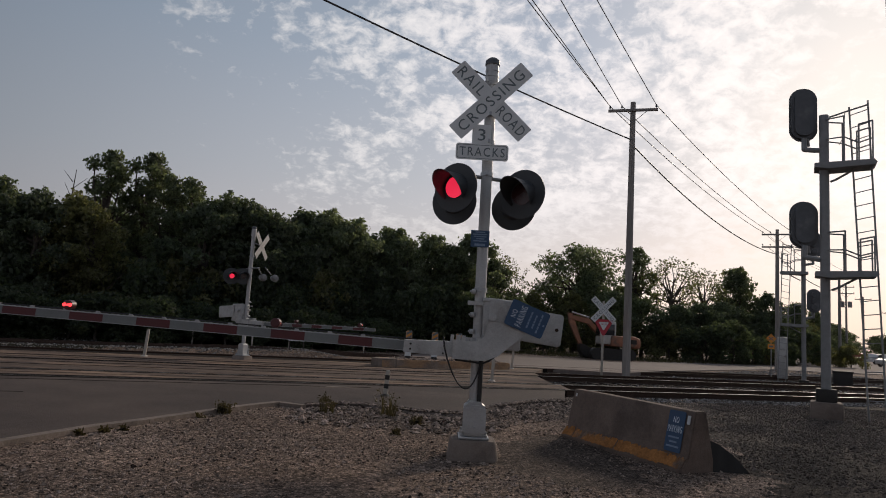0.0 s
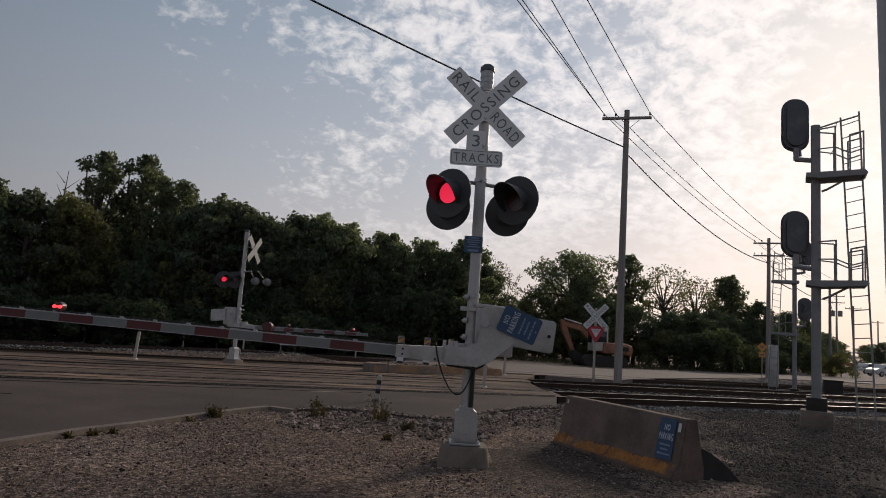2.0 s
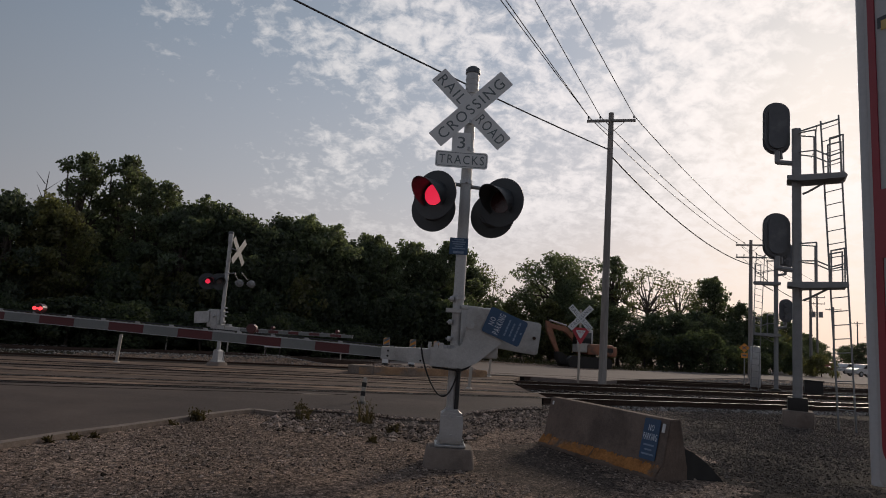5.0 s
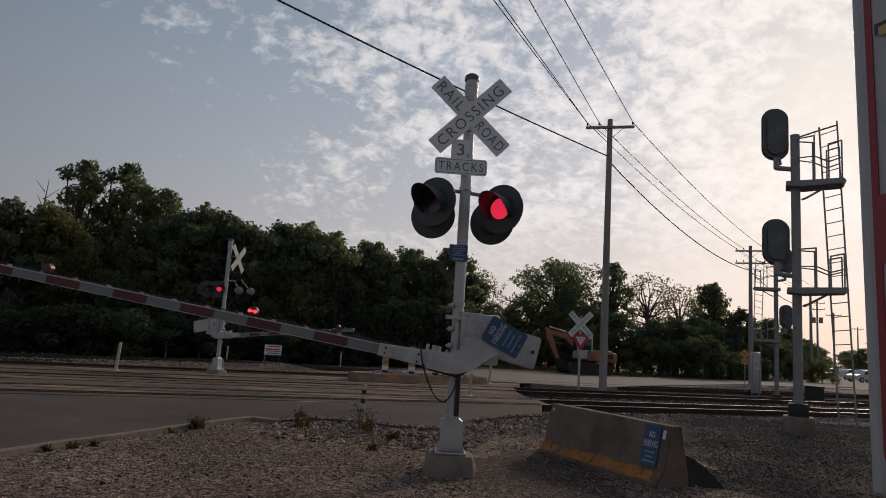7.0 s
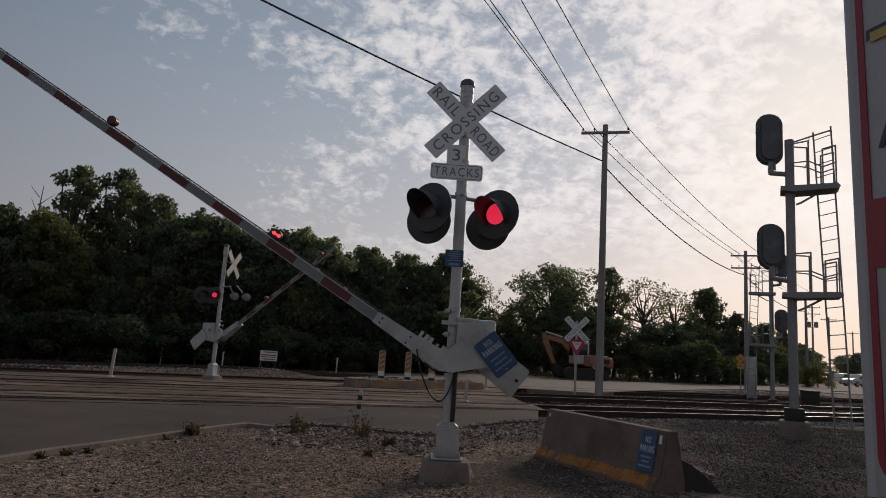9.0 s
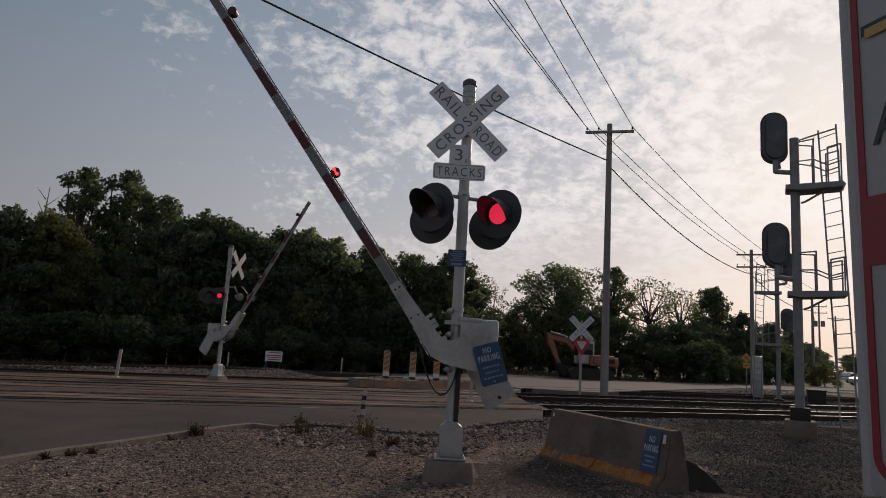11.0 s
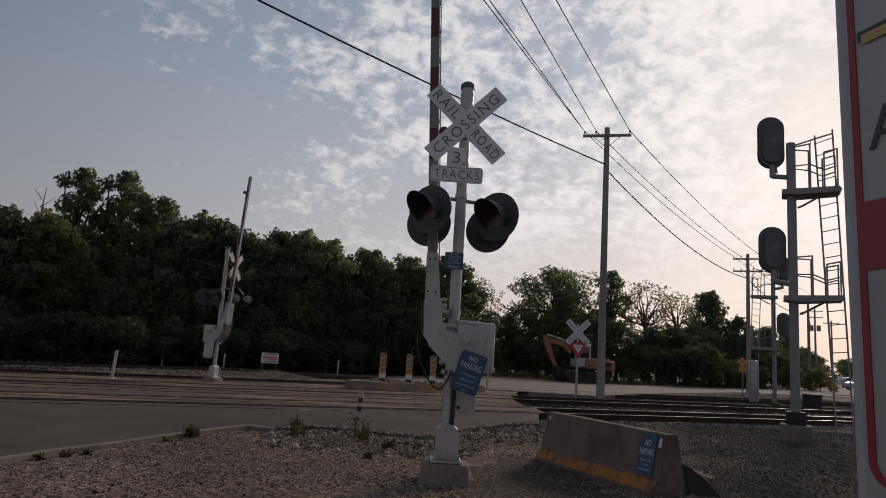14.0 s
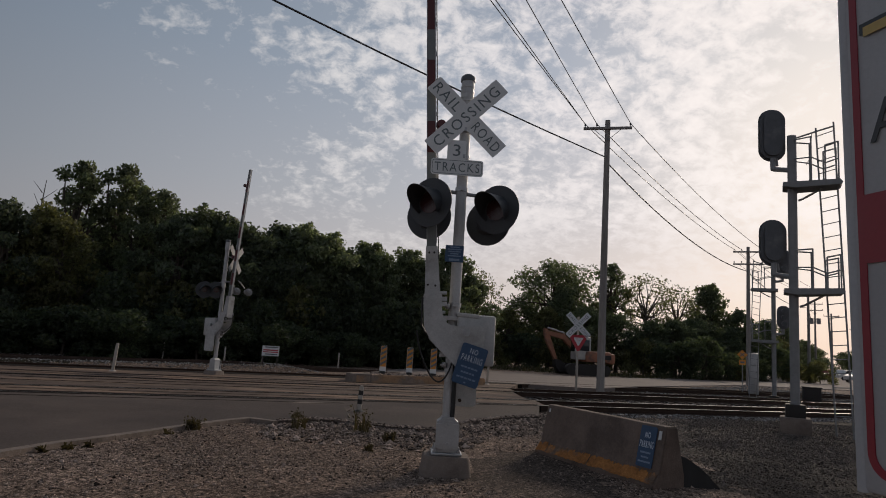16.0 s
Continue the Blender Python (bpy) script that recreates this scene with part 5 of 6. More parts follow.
# ---------------------------------------------------------------- trees
def leaf_cloud(rng, clumps, n, size):
    """Many small folded leaf sprays round the given clumps: (centre, radii). Returns vertices and faces."""
    vol = np.array([r[0] * r[1] * r[2] for _, r in clumps]) ** 0.67
    pick = rng.choice(len(clumps), n, p=vol / vol.sum())
    cen, rad = np.array([c for c, _ in clumps])[pick], np.array([r for _, r in clumps])[pick]
    d = rng.normal(size=(n, 3))
    d /= np.linalg.norm(d, axis=1)[:, None]
    shell = rng.uniform(0.35, 1.0, (n, 1)) ** 0.45 * (1 + 0.22 * rng.normal(size=(n, 1)))
    at = cen + d * rad * shell
    u = rng.normal(size=(n, 3))
    u /= np.linalg.norm(u, axis=1)[:, None]
    w = np.cross(u, d + rng.normal(size=(n, 3)) * 0.7)
    w /= np.linalg.norm(w, axis=1)[:, None] + 1e-9
    s = size * rng.uniform(0.55, 1.35, (n, 1))
    v = np.stack([at - u * s, at - w * s * 0.55, at + u * s, at + w * s * 0.55], 1)
    v[:, 1::2, 2] += 0.2 * s
    f = np.arange(n * 4).reshape(n, 4)
    return v.reshape(-1, 3), f


def limbs(bm, rng, height, clumps, r0, lean):
    base, top = Vector((0, 0, -0.2)), Vector((lean, lean * 0.4, height * 0.62))
    knee = base.lerp(top, 0.5) + Vector((rng.uniform(-0.2, 0.2), rng.uniform(-0.2, 0.2), 0))
    tube(bm, base, knee, r0, r0 * 0.75, 10)
    tube(bm, knee, top, r0 * 0.75, r0 * 0.4, 10)
    for c, r in clumps:
        f = rng.uniform(0.3, 0.95)
        start = knee.lerp(top, f) if f > 0.45 else base.lerp(knee, 0.6 + 0.4 * f)
        end = Vector(c)
        mid = start.lerp(end, 0.5) + Vector((rng.uniform(-0.3, 0.3), rng.uniform(-0.3, 0.3), rng.uniform(0, 0.3)))
        tube(bm, start, mid, r0 * 0.33, r0 * 0.2, 6)
        tube(bm, mid, end, r0 * 0.2, r0 * 0.06, 6)


def tree(seed, mat, height, spread, low, count, leaf, n_clumps, label, sparse=False):
    rng = np.random.RandomState(seed)
    ob = thing("tree", pose(0, 0, 0), label, "tree", "trees behind the tracks")
    clumps = []
    for k in range(n_clumps):
        f = (k + 0.5) / n_clumps
        z = height * (low + (0.93 - low) * f)
        wide = spread * (math.sin(math.pi * (0.18 + 0.74 * f)) ** 0.7)
        a = k * 2.4 + rng.uniform(-0.5, 0.5)
        q = rng.uniform(0.35, 0.95) if f < 0.9 else rng.uniform(0, 0.35)
        rr = spread * rng.uniform(0.19, 0.37) * (0.8 if sparse else 1.0)
        clumps.append(((math.cos(a) * wide * q, math.sin(a) * wide * q, z), (rr, rr, rr * rng.uniform(0.6, 0.85))))
    bm = bmesh.new()
    limbs(bm, rng, height, clumps, 0.028 * height, rng.uniform(-0.3, 0.3))
    part("trunk", bm, "bark", ob, "dark trunk and limbs")
    # twigs: small satellites round each clump break up the outline
    small = []
    for c, r in clumps:
        for _ in range(13):
            d = rng.normal(size=3)
            d /= np.linalg.norm(d)
            k = rng.uniform(0.10, 0.28)
            small.append((tuple(np.array(c) + d * np.array(r) * rng.uniform(0.9, 1.45)), (r[0] * k * 1.3, r[1] * k * 1.3, r[2] * k * 1.3)))
    v1, f1 = leaf_cloud(rng, clumps, int(count * 0.62), leaf)
    v2, f2 = leaf_cloud(rng, small, int(count * 0.38), leaf * 0.9)
    sheet("crown", np.vstack([v1, v2]), np.vstack([f1, f2 + len(v1)]).tolist(), mat, ob)
    return ob


def plant(src, x, y, height, wide, turn):
    """A copy of a made tree at (x, y), scaled to a height."""
    ob = copy_thing(src, pose(x, y, 0, 0, 0, turn))
    k = height / src["height"]
    ob.scale = (k * wide, k * wide, k)
    return ob


def make_trees():
    full = "dense dark green broadleaf tree behind the tracks"
    kinds = []
    for i, (mat, spread, low) in enumerate((("leaf", 2.6, 0.16), ("leaf_dark", 2.4, 0.14), ("leaf_dark", 2.9, 0.18), ("leaf", 2.2, 0.22), ("leaf_olive", 2.3, 0.12))):
        t = tree(20 + i, mat, 8.0, spread, low, 11000, 0.125, 26, "olive-tinged broadleaf tree behind the tracks" if mat == "leaf_olive" else full)
        t["height"] = 8.1
        kinds.append(t)
    open_tree = tree(40, "leaf", 10.0, 3.6, 0.35, 9000, 0.13, 26, "spreading broadleaf tree with an open crown", True)
    open_tree["height"] = 10.0
    wide_tree = tree(44, "leaf", 10.0, 4.1, 0.32, 15000, 0.12, 40, "large spreading broadleaf tree with an open crown", True)
    wide_tree["height"] = 10.0
    tall_tree = tree(45, "leaf", 11.0, 2.0, 0.34, 8500, 0.11, 38, "tall narrow tree rising above the wood", True)
    tall_tree["height"] = 11.0
    thin_tree = tree(41, "leaf_olive", 9.0, 2.9, 0.45, 1900, 0.11, 24, "thin half-bare tree with sparse leaves", True)
    thin_tree["height"] = 8.9
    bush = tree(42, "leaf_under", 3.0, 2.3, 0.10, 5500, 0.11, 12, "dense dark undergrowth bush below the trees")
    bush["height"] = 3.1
    bush_o = tree(43, "leaf_olive", 3.0, 2.2, 0.10, 5500, 0.11, 12, "olive green undergrowth bush below the trees")
    bush_o["height"] = 3.1
    r = random.Random(11)
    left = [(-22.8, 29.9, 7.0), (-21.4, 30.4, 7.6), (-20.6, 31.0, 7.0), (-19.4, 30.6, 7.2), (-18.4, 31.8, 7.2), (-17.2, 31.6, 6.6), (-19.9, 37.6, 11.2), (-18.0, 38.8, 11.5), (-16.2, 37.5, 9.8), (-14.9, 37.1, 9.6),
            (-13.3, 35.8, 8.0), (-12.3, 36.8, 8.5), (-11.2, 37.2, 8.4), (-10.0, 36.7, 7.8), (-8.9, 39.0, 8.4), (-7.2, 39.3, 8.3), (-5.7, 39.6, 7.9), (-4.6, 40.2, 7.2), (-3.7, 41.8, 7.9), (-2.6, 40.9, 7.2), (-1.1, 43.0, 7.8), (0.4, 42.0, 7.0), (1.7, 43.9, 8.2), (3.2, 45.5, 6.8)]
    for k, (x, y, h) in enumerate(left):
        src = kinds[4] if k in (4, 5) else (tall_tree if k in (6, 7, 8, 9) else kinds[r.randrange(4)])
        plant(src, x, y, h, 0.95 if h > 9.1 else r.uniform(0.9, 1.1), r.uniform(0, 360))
    for k in range(15):  # a second row closes the gaps
        f = k / 14
        plant(kinds[r.randrange(3)], -26 + 28 * f + r.uniform(-1, 1), 38 + 10 * f + r.uniform(-1, 1), r.uniform(5.8, 6.8) - 0.6 * f, 1.25, r.uniform(0, 360))
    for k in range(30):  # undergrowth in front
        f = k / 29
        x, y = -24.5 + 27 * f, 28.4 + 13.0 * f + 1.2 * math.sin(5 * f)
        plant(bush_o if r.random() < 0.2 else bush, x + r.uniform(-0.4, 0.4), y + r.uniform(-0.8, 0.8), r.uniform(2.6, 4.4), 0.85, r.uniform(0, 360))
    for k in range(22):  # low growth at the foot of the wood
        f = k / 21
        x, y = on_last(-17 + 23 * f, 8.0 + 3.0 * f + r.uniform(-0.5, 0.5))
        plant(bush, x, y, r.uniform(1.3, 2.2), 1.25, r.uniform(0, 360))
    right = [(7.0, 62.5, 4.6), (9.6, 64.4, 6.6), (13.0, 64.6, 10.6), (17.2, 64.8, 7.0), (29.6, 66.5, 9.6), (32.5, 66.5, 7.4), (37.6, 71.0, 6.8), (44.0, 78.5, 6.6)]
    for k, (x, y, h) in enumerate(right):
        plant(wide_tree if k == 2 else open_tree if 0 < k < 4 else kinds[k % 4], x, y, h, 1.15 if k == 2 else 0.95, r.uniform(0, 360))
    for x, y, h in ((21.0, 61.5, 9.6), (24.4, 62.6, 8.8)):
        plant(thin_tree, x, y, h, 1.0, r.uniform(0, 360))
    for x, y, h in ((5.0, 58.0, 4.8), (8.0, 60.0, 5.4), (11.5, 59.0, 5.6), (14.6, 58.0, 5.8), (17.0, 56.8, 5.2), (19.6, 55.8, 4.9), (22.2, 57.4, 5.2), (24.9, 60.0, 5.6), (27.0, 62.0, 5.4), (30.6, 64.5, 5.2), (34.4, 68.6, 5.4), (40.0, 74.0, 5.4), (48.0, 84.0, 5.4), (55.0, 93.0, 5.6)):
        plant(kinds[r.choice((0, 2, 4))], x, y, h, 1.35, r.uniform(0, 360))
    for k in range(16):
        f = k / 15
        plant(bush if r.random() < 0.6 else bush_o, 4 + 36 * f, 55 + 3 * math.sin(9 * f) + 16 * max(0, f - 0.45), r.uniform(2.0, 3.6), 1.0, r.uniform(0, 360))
    for x, y, h in ((64.0, 106.0, 5.2), (70.0, 116.0, 5.0), (84.0, 124.0, 6.0), (98.0, 150.0, 6.0), (106.0, 150.0, 7.0), (128.0, 170.0, 6.0)):
        plant(kinds[2], x, y, h, 1.5, r.uniform(0, 360))
    # the bare snag
    rng = np.random.RandomState(9)
    snag = thing("bare_tree", pose(-20.4, 34.5, 0.5), "bare dead tree standing above the bushes", "tree")
    bm = bmesh.new()
    tube(bm, (0, 0, -0.2), (0.1, 0, 5.5), 0.11, 0.06, 8)
    tube(bm, (0.1, 0, 5.5), (0.25, 0, 8.2), 0.06, 0.015, 6)
    for k in range(8):
        z = 4.6 + 0.42 * k
        a = k * 2.2
        tube(bm, (0.12, 0, z), (0.12 + math.cos(a) * 0.7, math.sin(a) * 0.7, z + rng.uniform(0.5, 1.1)), 0.025, 0.006, 5)
    part("trunk", bm, "bark", snag, "leafless grey trunk and twigs")
    for src in (*kinds, open_tree, wide_tree, tall_tree, thin_tree, bush, bush_o):  # the originals stand in the wood behind
        k = r.randrange(100)
        src.matrix_basis = pose(-30 + 0.5 * k, 54 + 0.1 * k, 0, 0, 0, k * 3)


make_trees()


def tuft(name, label, x, y, h, n, seed, mat="weed"):
    rng = np.random.RandomState(seed)
    v, f = [], []
    for i in range(n):
        a, lean = rng.uniform(0, 6.28), rng.uniform(0.1, 0.7)
        hh, w = h * rng.uniform(0.4, 1.0), 0.008 + 0.006 * rng.rand()
        b = np.array([rng.normal() * h * 0.22, rng.normal() * h * 0.22, -0.02])
        d = np.array([math.cos(a), math.sin(a), 0])
        p = np.array([-d[1], d[0], 0]) * w
        mid, tip = b + d * hh * lean * 0.4 + [0, 0, hh * 0.6], b + d * hh * lean + [0, 0, hh]
        k = len(v)
        v += [b - p, b + p, mid + p * 0.8, mid - p * 0.8, tip]
        f += [(k, k + 1, k + 2, k + 3), (k + 3, k + 2, k + 4)]
        for _ in range(3):  # side leaves
            c = b + (tip - b) * rng.uniform(0.3, 1.0)
            q = rng.normal(size=3) * 0.016
            k = len(v)
            v += [c, c + q + [0.008, 0, 0.01], c + q * 1.8, c + q + [-0.008, 0, -0.01]]
            f.append((k, k + 1, k + 2, k + 3))
    me = bpy.data.meshes.new(name)
    me.from_pydata([tuple(p) for p in v], [], f)
    me.update()
    me.materials.append(M[mat])
    ob = new(name, me)
    ob.matrix_basis = pose(x, y, ground_z(x, y))
    return tagged(ob, label, "weed", "weeds in the gravel")


for k, (x, y, h, n) in enumerate(((-3.12, 9.80, 0.20, 60), (-1.72, 10.6, 0.26, 30), (-0.80, 10.7, 0.48, 16), (-0.72, 10.62, 0.30, 14), (-0.30, 9.9, 0.18, 24), (-3.98, 7.55, 0.07, 34), (-3.85, 7.8, 0.08, 34), (-3.72, 8.0, 0.07, 30), (-3.3, 9.3, 0.07, 16), (-1.95, 11.5, 0.24, 26), (-0.55, 9.1, 0.12, 20))):
    tuft("weed", "dry brownish green weed growing in the gravel", x, y, h, n, 60 + k)


def verge():
    rng = np.random.RandomState(4)
    v, f = [], []
    for i in range(4500):
        q = rng.rand()
        x, y = 3 + 30 * q, 46.5 + rng.uniform(0, 6) + 14 * max(0, q - 0.45) ** 1.0 * 1.8
        z = ground_z(x, y)
        a, h, w = rng.uniform(0, 3.14), rng.uniform(0.1, 0.4), 0.025
        k = len(v)
        v += [(x - math.cos(a) * w, y - math.sin(a) * w, z), (x + math.cos(a) * w, y + math.sin(a) * w, z), (x + rng.normal() * 0.15, y + rng.normal() * 0.15, z + h)]
        f.append((k, k + 1, k + 2))
    ob = sheet("verge_grass", v, f, "grass")
    tagged(ob, "dry tall grass below the trees", "grass", kind="stuff")


verge()


# ---------------------------------------------------------------- road furniture
def delineator(m, h, label, bands=False):
    ob = thing("delineator_post", m, label, "post", "delineator posts")
    bm = slab(bmesh.new(), rounded(0.085, h, 0.03, 3, 0, h / 2), -0.02, 0.02)
    bmesh.ops.transform(bm, matrix=pose(0, 0, 0, 0, 3, 0), verts=bm.verts)
    post = part("post_body", bm, "post_white", ob, "dirty white flexible post")
    part("post_foot", tube(bmesh.new(), (0, 0, -0.03), (0, 0, 0.035), 0.17 if bands else 0.14, 0.07, 14), "rubber" if bands else "post_white", ob)
    if bands:
        for z in (0.19, 0.36):
            part("dark_band", box(bmesh.new(), (0.09, 0.046, 0.09), (0.011 * z / 0.2, 0, z), pose(0, 0, 0, 0, 3, 0)), "rubber", ob)
    return ob


delineator(pose(-9.02, 20.22, 0.05), 0.83, "leaning white plastic delineator post on the road edge")
delineator(pose(-1.06, 13.2, 0.05), 0.50, "short white post with dark bands on a rubber foot", True)
delineator(pose(1.46, 18.9, 0.05), 0.62, "white plastic delineator post between the tracks")
delineator(pose(2.75, 25.9, 0.05), 0.75, "white plastic delineator post at the island end")
for x, y in ((-11.3, 30.0), (-8.3, 29.0), (-6.9, 30.0), (-3.7, 31.5)):
    ob = thing("marker_stake", pose(x, y, 0.1), "thin pale marker stake in the grass", "stake", "marker stakes")
    part("stake", box(bmesh.new(), (0.06, 0.03, 0.75), (0, 0, 0.3), bevel=0.006), "post_white", ob)


def island():
    a, b = Vector((-2.08, 22.3)), Vector((2.6, 25.15))
    d = (b - a).normalized()
    q = Vector((-d.y, d.x))
    bm = prism(bmesh.new(), [a, a + d * 0.5 + q * -0.12, b, b + q * 1.3, a + q * 1.2 + d * 0.4], -0.15, 0.30)
    bmesh.ops.bevel(bm, geom=[e for e in bm.edges if all(v.co.z > 0.29 for v in e.verts)], offset=0.03, segments=2, affect="EDGES")
    ob = part("traffic_island", bm, "island_yellow")
    tagged(ob, "raised traffic island with faded yellow kerb paint", "island", kind="structure")
    nose = prism(bmesh.new(), [a - d * 0.02, a + d * 0.62 - q * 0.13, a + d * 0.7 + q * 0.5, a + q * 0.6], -0.15, 0.315)
    tagged(part("island_nose", nose, "kerb"), "bare concrete nose of the island", "kerb", kind="structure")
    r = random.Random(14)
    spots = []
    for _ in range(420):
        at = a + d * r.uniform(0.75, 5.3) + q * r.uniform(0.03, 1.1)
        spots.append((at.x, at.y, 0.305))
    pebbles("island_rubble", "loose tan stones on the traffic island", spots, "stone", 0.03, 0.065)
    for x, y in ((-1.21, 23.9), (-0.27, 24.15), (0.60, 24.45)):
        ob = thing("object_marker", pose(x, y, 0.295, 0, 0, 8), "black and orange striped marker board on the island", "marker", "object markers")
        ob.scale = (0.9, 0.9, 0.9)
        part("marker_foot", box(bmesh.new(), (0.22, 0.3, 0.12), (0, 0, 0.05), bevel=0.02), "rubber", ob)
        board = part("marker_board", slab(bmesh.new(), rounded(0.25, 0.92, 0.06, 4, 0, 0.64), -0.012, 0.012), "yellow", ob, "yellow marker panel")
        bm = bmesh.new()
        for k in range(4):
            z = 0.44 + 0.20 * k
            slab(bm, [(-0.105, z - 0.12), (-0.105, z - 0.02), (0.105, z + 0.10), (0.105, z)], -0.016, -0.0125)
        part("black_stripe", bm, "sign_black", board)
        part("white_foot_band", box(bmesh.new(), (0.255, 0.03, 0.19), (0, 0, 0.185)), "white", board)
        part("board_edge", slab_ring(0.25, 0.92, 0.06, 0.014, -0.0135), "post_white", board, "", pose(0, 0, 0.64))


island()


def yield_post():
    ob = thing("yield_sign", pose(6.32, 26.2, -0.05, 0, 0, -8), "wooden post with crossbuck and red yield sign beside the tracks", "road sign")
    part("post", box(bmesh.new(), (0.09, 0.06, 3.0), (0, 0, 1.45), bevel=0.006), "post_white", ob, "grey square sign post")
    m = pose(0, -0.06, 2.62)
    for turn, y, words in ((47, 0.0, [("RAIL", -0.34, 0.42), ("ROAD", 0.35, 0.42)]), (-47, -0.012, [("CROSSING", 0, 1.05)])):
        blade(ob, turn, y, words, m)
    tri = [(-0.36, 0.30), (0.36, 0.30), (0.37, 0.24), (0.04, -0.33), (-0.04, -0.33), (-0.37, 0.24)]
    plate = part("yield_plate", slab(bmesh.new(), tri, -0.004, 0.004), "yield_red", ob, "red triangular yield plate", pose(0.02, -0.06, 1.93))
    inner = [(x * 0.5, z * 0.5 + 0.045) for x, z in tri]
    part("yield_centre", slab(bmesh.new(), inner, -0.009, -0.0045), "white", plate)
    lettering("letters", "YIELD", 0.07, 0.22, "yield_red", plate, pose(0, -0.011, 0.12))


yield_post()


def notice_board():
    ob = thing("notice_board", pose(-6.2, 28.3, -0.06, 0, 0, 10), "white notice board with red writing bars on two legs", "sign")
    part("board", slab(bmesh.new(), rounded(0.70, 0.42, 0.01, 2, 0, 0.80), -0.008, 0.008), "white", ob, "white board")
    for s in (-1, 1):
        part("leg", box(bmesh.new(), (0.05, 0.04, 0.75), (s * 0.29, 0.03, 0.33)), "dark_timber", ob)
    bm = bmesh.new()
    for z, w, h in ((0.83, 0.60, 0.05), (0.75, 0.62, 0.035)):
        box(bm, (w, 0.003, h), (0, -0.011, z))
    part("writing_bars", bm, "yield_red", ob)
    bm = bmesh.new()
    for z, w in ((0.95, 0.52), (0.66, 0.5)):
        box(bm, (w, 0.003, 0.045), (0.03, -0.011, z))
    part("writing_bars", bm, "sign_black", ob)


notice_board()


def cabinets():
    ob = thing("signal_cabinet", pose(18.0, 29.9, -0.1, 0, 0, -24), "low grey trackside equipment box", "cabinet")
    part("case", box(bmesh.new(), (0.72, 0.6, 0.6), (0, 0, 0.38), bevel=0.02), "track_iron", ob)
    part("lid", box(bmesh.new(), (0.80, 0.66, 0.06), (0, 0, 0.70), bevel=0.015), "track_iron", ob)
    part("plinth", box(bmesh.new(), (0.78, 0.66, 0.12), (0, 0, 0.03)), "concrete", ob)
    ob = thing("signal_cabinet", pose(17.05, 33.3, 0.0, 0, 0, -20), "tall narrow silver equipment case beside the road", "cabinet")
    part("case", box(bmesh.new(), (0.46, 0.35, 2.05), (0, 0, 1.02), bevel=0.03), "silver", ob)
    part("door_seam", box(bmesh.new(), (0.36, 0.01, 1.6), (0, -0.18, 1.1), bevel=0.004), "silver", ob)
    part("latch", box(bmesh.new(), (0.03, 0.03, 0.10), (0.12, -0.19, 1.1)), "grey_steel", ob)
    ob = thing("warning_sign", pose(16.98, 34.3, 0.0, 0, 0, -22), "orange railroad warning sign on a thin post", "road sign")
    part("post", tube(bmesh.new(), (0, 0.03, -0.2), (0, 0.03, 2.1), 0.025), "grey_steel", ob)
    d = [(0.25, 0), (0, 0.25), (-0.25, 0), (0, -0.25)]
    plate = part("diamond_plate", slab(bmesh.new(), d, -0.005, 0.005), "yellow", ob, "", pose(0, 0, 1.95))
    bm = bmesh.new()
    for s in (-1, 1):
        box(bm, (0.28, 0.004, 0.045), (0, -0.008, 0), pose(0, 0, 0, 0, s * 40, 0))
    part("cross_bars", bm, "sign_black", plate)
    plate = part("lower_plate", slab(bmesh.new(), rounded(0.32, 0.26, 0.02, 2), -0.005, 0.005), "yellow", ob, "", pose(0, 0, 1.55))
    part("writing_bars", box(bmesh.new(), (0.2, 0.004, 0.09), (0, -0.008, 0)), "sign_black", plate)


cabinets()


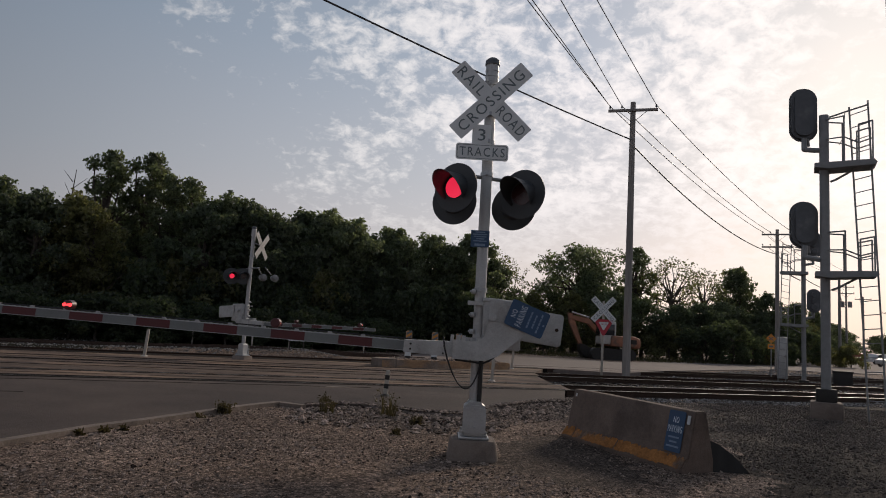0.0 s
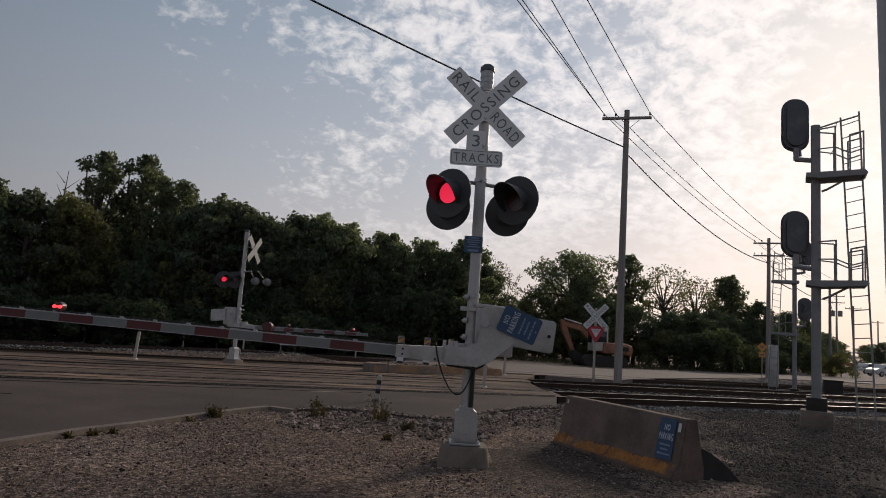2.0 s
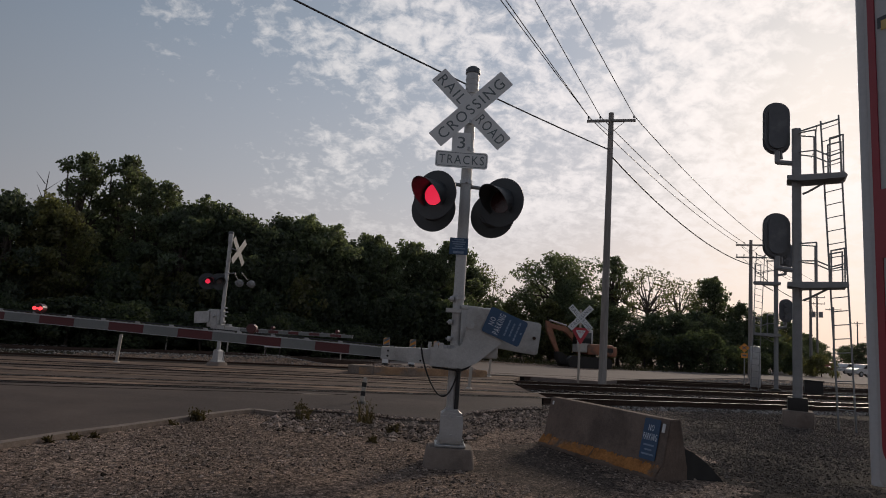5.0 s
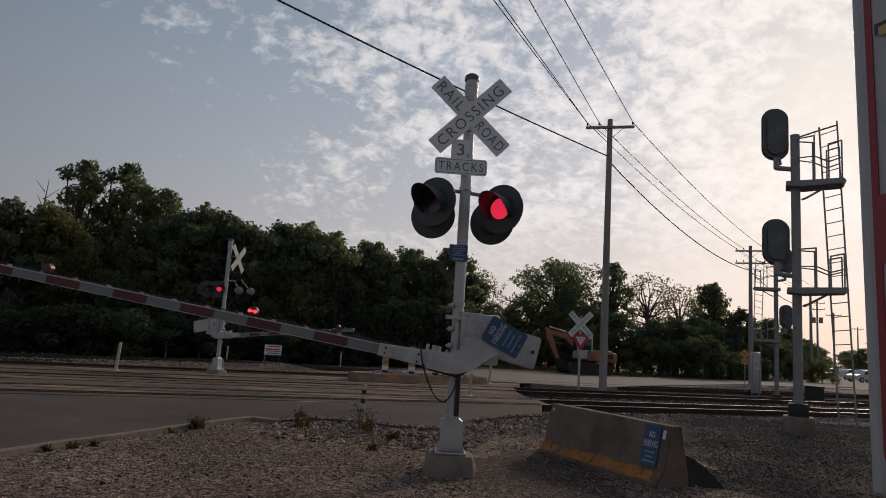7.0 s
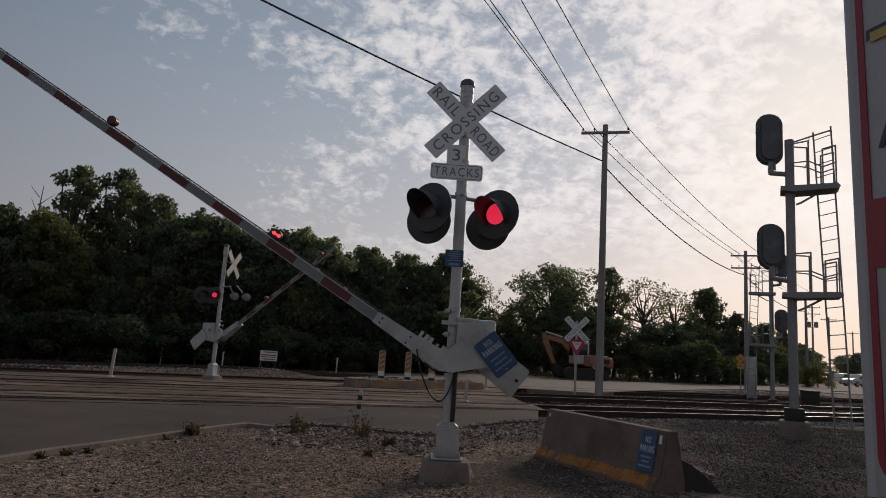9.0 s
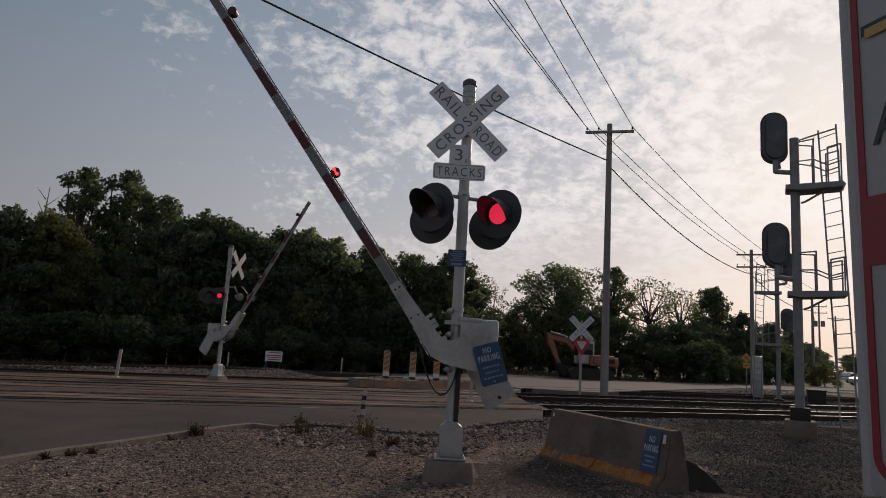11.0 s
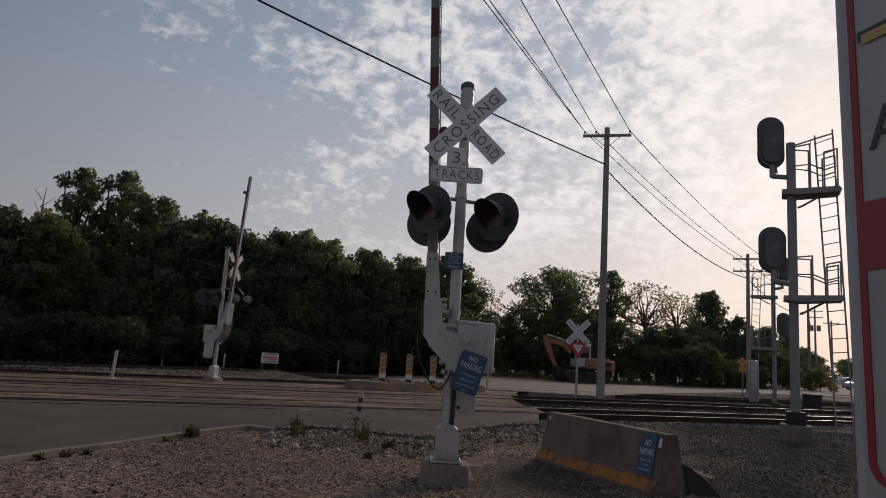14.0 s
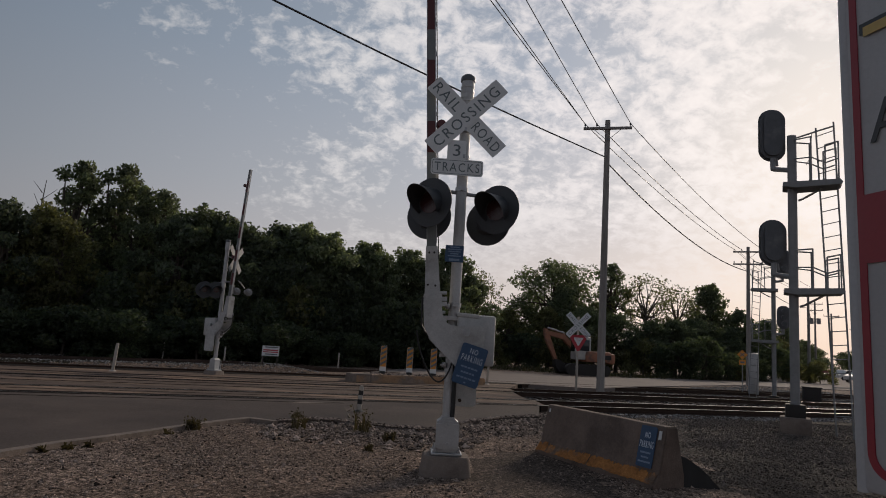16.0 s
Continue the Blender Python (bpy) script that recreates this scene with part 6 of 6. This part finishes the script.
def excavator():
    ob = thing("excavator", pose(11.6, 46.6, 0.0, 0, 0, 8), "faded orange tracked excavator parked below the trees", "excavator")
    for y in (-0.95, 0.95):
        bm = slab(bmesh.new(), rounded(3.2, 0.75, 0.36, 6, 0, 0.38), y - 0.25, y + 0.25)
        part("crawler_track", bm, "track_iron", ob)
    body = part("upper_body", box(bmesh.new(), (1.9, 2.2, 0.75), (0.75, 0, 1.30), bevel=0.12), "machine", ob, "faded orange engine housing")
    part("counterweight", box(bmesh.new(), (0.6, 2.1, 0.75), (1.75, 0, 1.22), bevel=0.2), "machine", body)
    part("vent_panel", box(bmesh.new(), (0.7, 0.02, 0.3), (1.3, -1.11, 1.3)), "track_iron", body)
    cab = part("cab", box(bmesh.new(), (1.15, 1.0, 1.6), (-0.35, -0.5, 1.85), bevel=0.10), "machine_white", ob, "pale cab with dark windows")
    part("window", box(bmesh.new(), (0.85, 0.02, 0.75), (-0.35, -1.005, 2.05), bevel=0.004), "glass", cab)
    part("window", box(bmesh.new(), (0.02, 0.8, 0.9), (-0.93, -0.5, 2.05), bevel=0.004), "glass", cab)
    bm = slab(bmesh.new(), [(-0.3, 1.35), (-0.2, 1.65), (-1.3, 2.75), (-2.6, 2.95), (-2.75, 2.70), (-1.4, 2.4)], 0.15, 0.5)
    boom = part("boom", bm, "machine", ob, "bent orange boom")
    bm = slab(bmesh.new(), [(-2.85, 3.1), (-2.55, 3.05), (-1.75, 0.9), (-1.95, 0.85), (-2.75, 2.4)], 0.18, 0.46)
    part("stick", bm, "machine", ob, "orange stick arm")
    bm = tube(bmesh.new(), (-1.3, 0.32, 2.85), (-2.55, 0.32, 3.15), 0.06)
    part("cylinder", bm, "steel", boom)
    bm = slab(bmesh.new(), [(-2.0, 1.0), (-1.6, 0.95), (-1.1, 0.5), (-1.2, 0.1), (-1.7, 0.15), (-1.95, 0.5)], -0.05, 0.7)
    part("bucket", bm, "track_iron", ob, "dark digging bucket")


excavator()


def car(m, mat, label):
    ob = thing("car", m, label, "car", "parked cars")
    bm = slab(bmesh.new(), [(-2.2, 0.35), (-2.25, 0.75), (-1.9, 0.95), (-1.2, 1.0), (-0.6, 1.55), (0.9, 1.58), (1.7, 1.05), (2.2, 0.95), (2.25, 0.4)], -0.85, 0.85)
    bmesh.ops.bevel(bm, geom=bm.edges[:], offset=0.06, segments=2, affect="EDGES")
    body = part("body", bm, mat, ob)
    bm = slab(bmesh.new(), [(-1.05, 1.02), (-0.55, 1.47), (0.85, 1.5), (1.45, 1.05)], -0.88, 0.88)
    part("windows", bm, "glass", body)
    for x in (-1.4, 1.4):
        for y in (-0.8, 0.8):
            wheel = part("wheel", tube(bmesh.new(), (x, y - 0.1, 0.33), (x, y + 0.1, 0.33), 0.33, seg=20), "rubber", ob)
            part("rim", tube(bmesh.new(), (x, y - 0.105, 0.33), (x, y + 0.105, 0.33), 0.2, seg=14), "steel", wheel)
    return ob


car(pose(66.0, 101.0, 0.05, 0, 0, 20), "car_white", "white car parked far along the road")
car(pose(60.0, 96.0, 0.05, 0, 0, 60), "car_red", "dark red car far along the road")
car(pose(56.5, 83.0, 0.05, 0, 0, 15), "car_white", "white car parked far along the road")


# ---------------------------------------------------------------- box trailer beside the camera
def trailer():
    ob = thing("box_trailer", pose(0.998, 1.437, 0.596, 1.05, 0, -76), "white box trailer with red panels and gold lettering", "trailer")
    ob.scale = (0.583, 0.583, 0.583)
    bm = box(bmesh.new(), (6.8, 3.9, 4.6), (3.4, 1.95, 3.30), bevel=0.02)
    body = part("trailer_body", bm, "trailer_white", ob, "white sheet metal trailer body")
    bm = tube(bmesh.new(), (0.02, 0.02, 1.0), (0.02, 0.02, 5.6), 0.028, seg=12)
    part("corner_trim", bm, "trailer_white", body)
    bend = [(0.15 - 0.095 * math.cos(radians(9 * k)), 1.15 - 0.095 * math.sin(radians(9 * k))) for k in range(11)]
    inner = [(0.15 - 0.065 * math.cos(radians(9 * k)), 1.15 - 0.065 * math.sin(radians(9 * k))) for k in range(11)]
    part("red_line", slab(bmesh.new(), [(0.055, 4.85), *bend, (3.9, 1.055), (3.9, 1.085), *inner[::-1], (0.085, 4.85)], -0.005, 0.0), "trailer_red", body, "red edge line that turns along the foot")
    part("red_panel", box(bmesh.new(), (3.8, 0.006, 0.26), (1.985, -0.004, 1.963)), "trailer_red", body, "red band across the side")
    for z, h in ((1.70, 0.26), (1.31, 0.40)):
        part("dark_panel", slab(bmesh.new(), rounded(3.4, h, 0.06, 5, 1.93, z), -0.008, 0.0), "trailer_dark", body, "dark glossy inset panel")
    for size, depth, mat in ((1.12, -0.006, "trailer_dark"), (1.0, -0.009, "trailer_gold")):
        lettering("letters", "T", 0.30 * size, 0.30 * size, mat, body, pose(0.268, depth, 2.60))
    lettering("letters", "A", 0.16, 0.15, "trailer_dark", body, pose(0.20, -0.006, 2.365))
    for z in (2.48, 2.42):
        part("rivet", tube(bmesh.new(), (0.215, 0.0, z), (0.215, -0.01, z), 0.011, seg=8), "steel", body)
    for x in (0.9, 3.4):
        for y in (0.35, 1.85):
            part("support_leg", tube(bmesh.new(), (x, y, -1.05), (x, y, 1.02), 0.08), "grey_steel", ob)


trailer()


# ---------------------------------------------------------------- what moves
def motions():
    up = [(0.0, 1.0), (6.3, 1.2), (6.5, 2.2), (6.7, 4.2), (7.0, 7.6), (7.5, 13.4), (8.0, 19.8), (8.5, 25.0), (8.7, 27.2), (10.8, 51.5), (11.0, 53.6), (11.5, 59.3), (12.0, 65.5), (12.5, 71.0), (13.0, 77.6), (13.2, 80.2), (13.4, 82.5), (13.6, 84.9), (13.8, 86.9), (14.0, 86.9), (14.2, 85.8), (14.4, 83.3), (14.5, 82.9), (14.6, 83.3), (14.8, 85.6), (15.0, 86.3), (15.2, 85.8), (15.4, 84.8), (15.6, 84.6), (15.8, 85.3), (16.0, 86.1)]
    walk(gate_cable, [(t, pose(-0.02 * a / 86, 0, 0.26 * a / 86)) for t, a in up])
    walk(near_arm, [(t, pose(0.168, 0, 1.60, 0, a + 0.6 * (1 - a / 86), 0)) for t, a in up])
    far = [(0.0, 0.5), (6.5, 0.5), (6.7, 2.0), (7.0, 5.0), (7.5, 12.0), (8.0, 21.0), (8.5, 29.5), (8.7, 32.0), (10.8, 55.0), (11.0, 57.0), (11.5, 61.5), (12.0, 66.0), (12.5, 72.0), (13.0, 78.0), (13.4, 83.0), (13.8, 86.0), (16.0, 86.0)]
    walk(far_arm, [(t, pose(0.145, 0, 1.60, 0, a, 0)) for t, a in far])
    # alternate flashing, until the lamps go dark
    turns = [0.05, 0.62, 1.15, 1.70, 2.25, 2.76, 3.30, 3.87, 4.40, 4.93, 5.47, 6.00, 6.58, 7.13, 7.65, 8.23, 8.77, 9.30, 9.83, 10.37, 10.91, 11.45, 11.97, 12.53, 13.05]
    end = 13.53
    gap = 1.0 / FPS
    for side in ("left", "right"):
        rows, lit = [(0.0, side == "left")], side == "left"
        for t in turns:
            k = round(t * FPS + 0.01)
            rows += [(k * gap, lit), ((k + 1) * gap, not lit)]
            lit = not lit
        if lit:
            k = round(end * FPS + 0.01)
            rows += [(k * gap, True), ((k + 1) * gap, False)]
        rows.append((16.0, False))
        for lamp in FLASHERS[side]:
            walk(lamp, [(t, pose(0, -0.022 if on else 0.05, 0)) for t, on in rows])
        for glow, at in ARM_LAMPS[side]:
            walk(glow, [(t, pose(at.x, 0.0 if on else 0.03, at.z)) for t, on in rows])


motions()
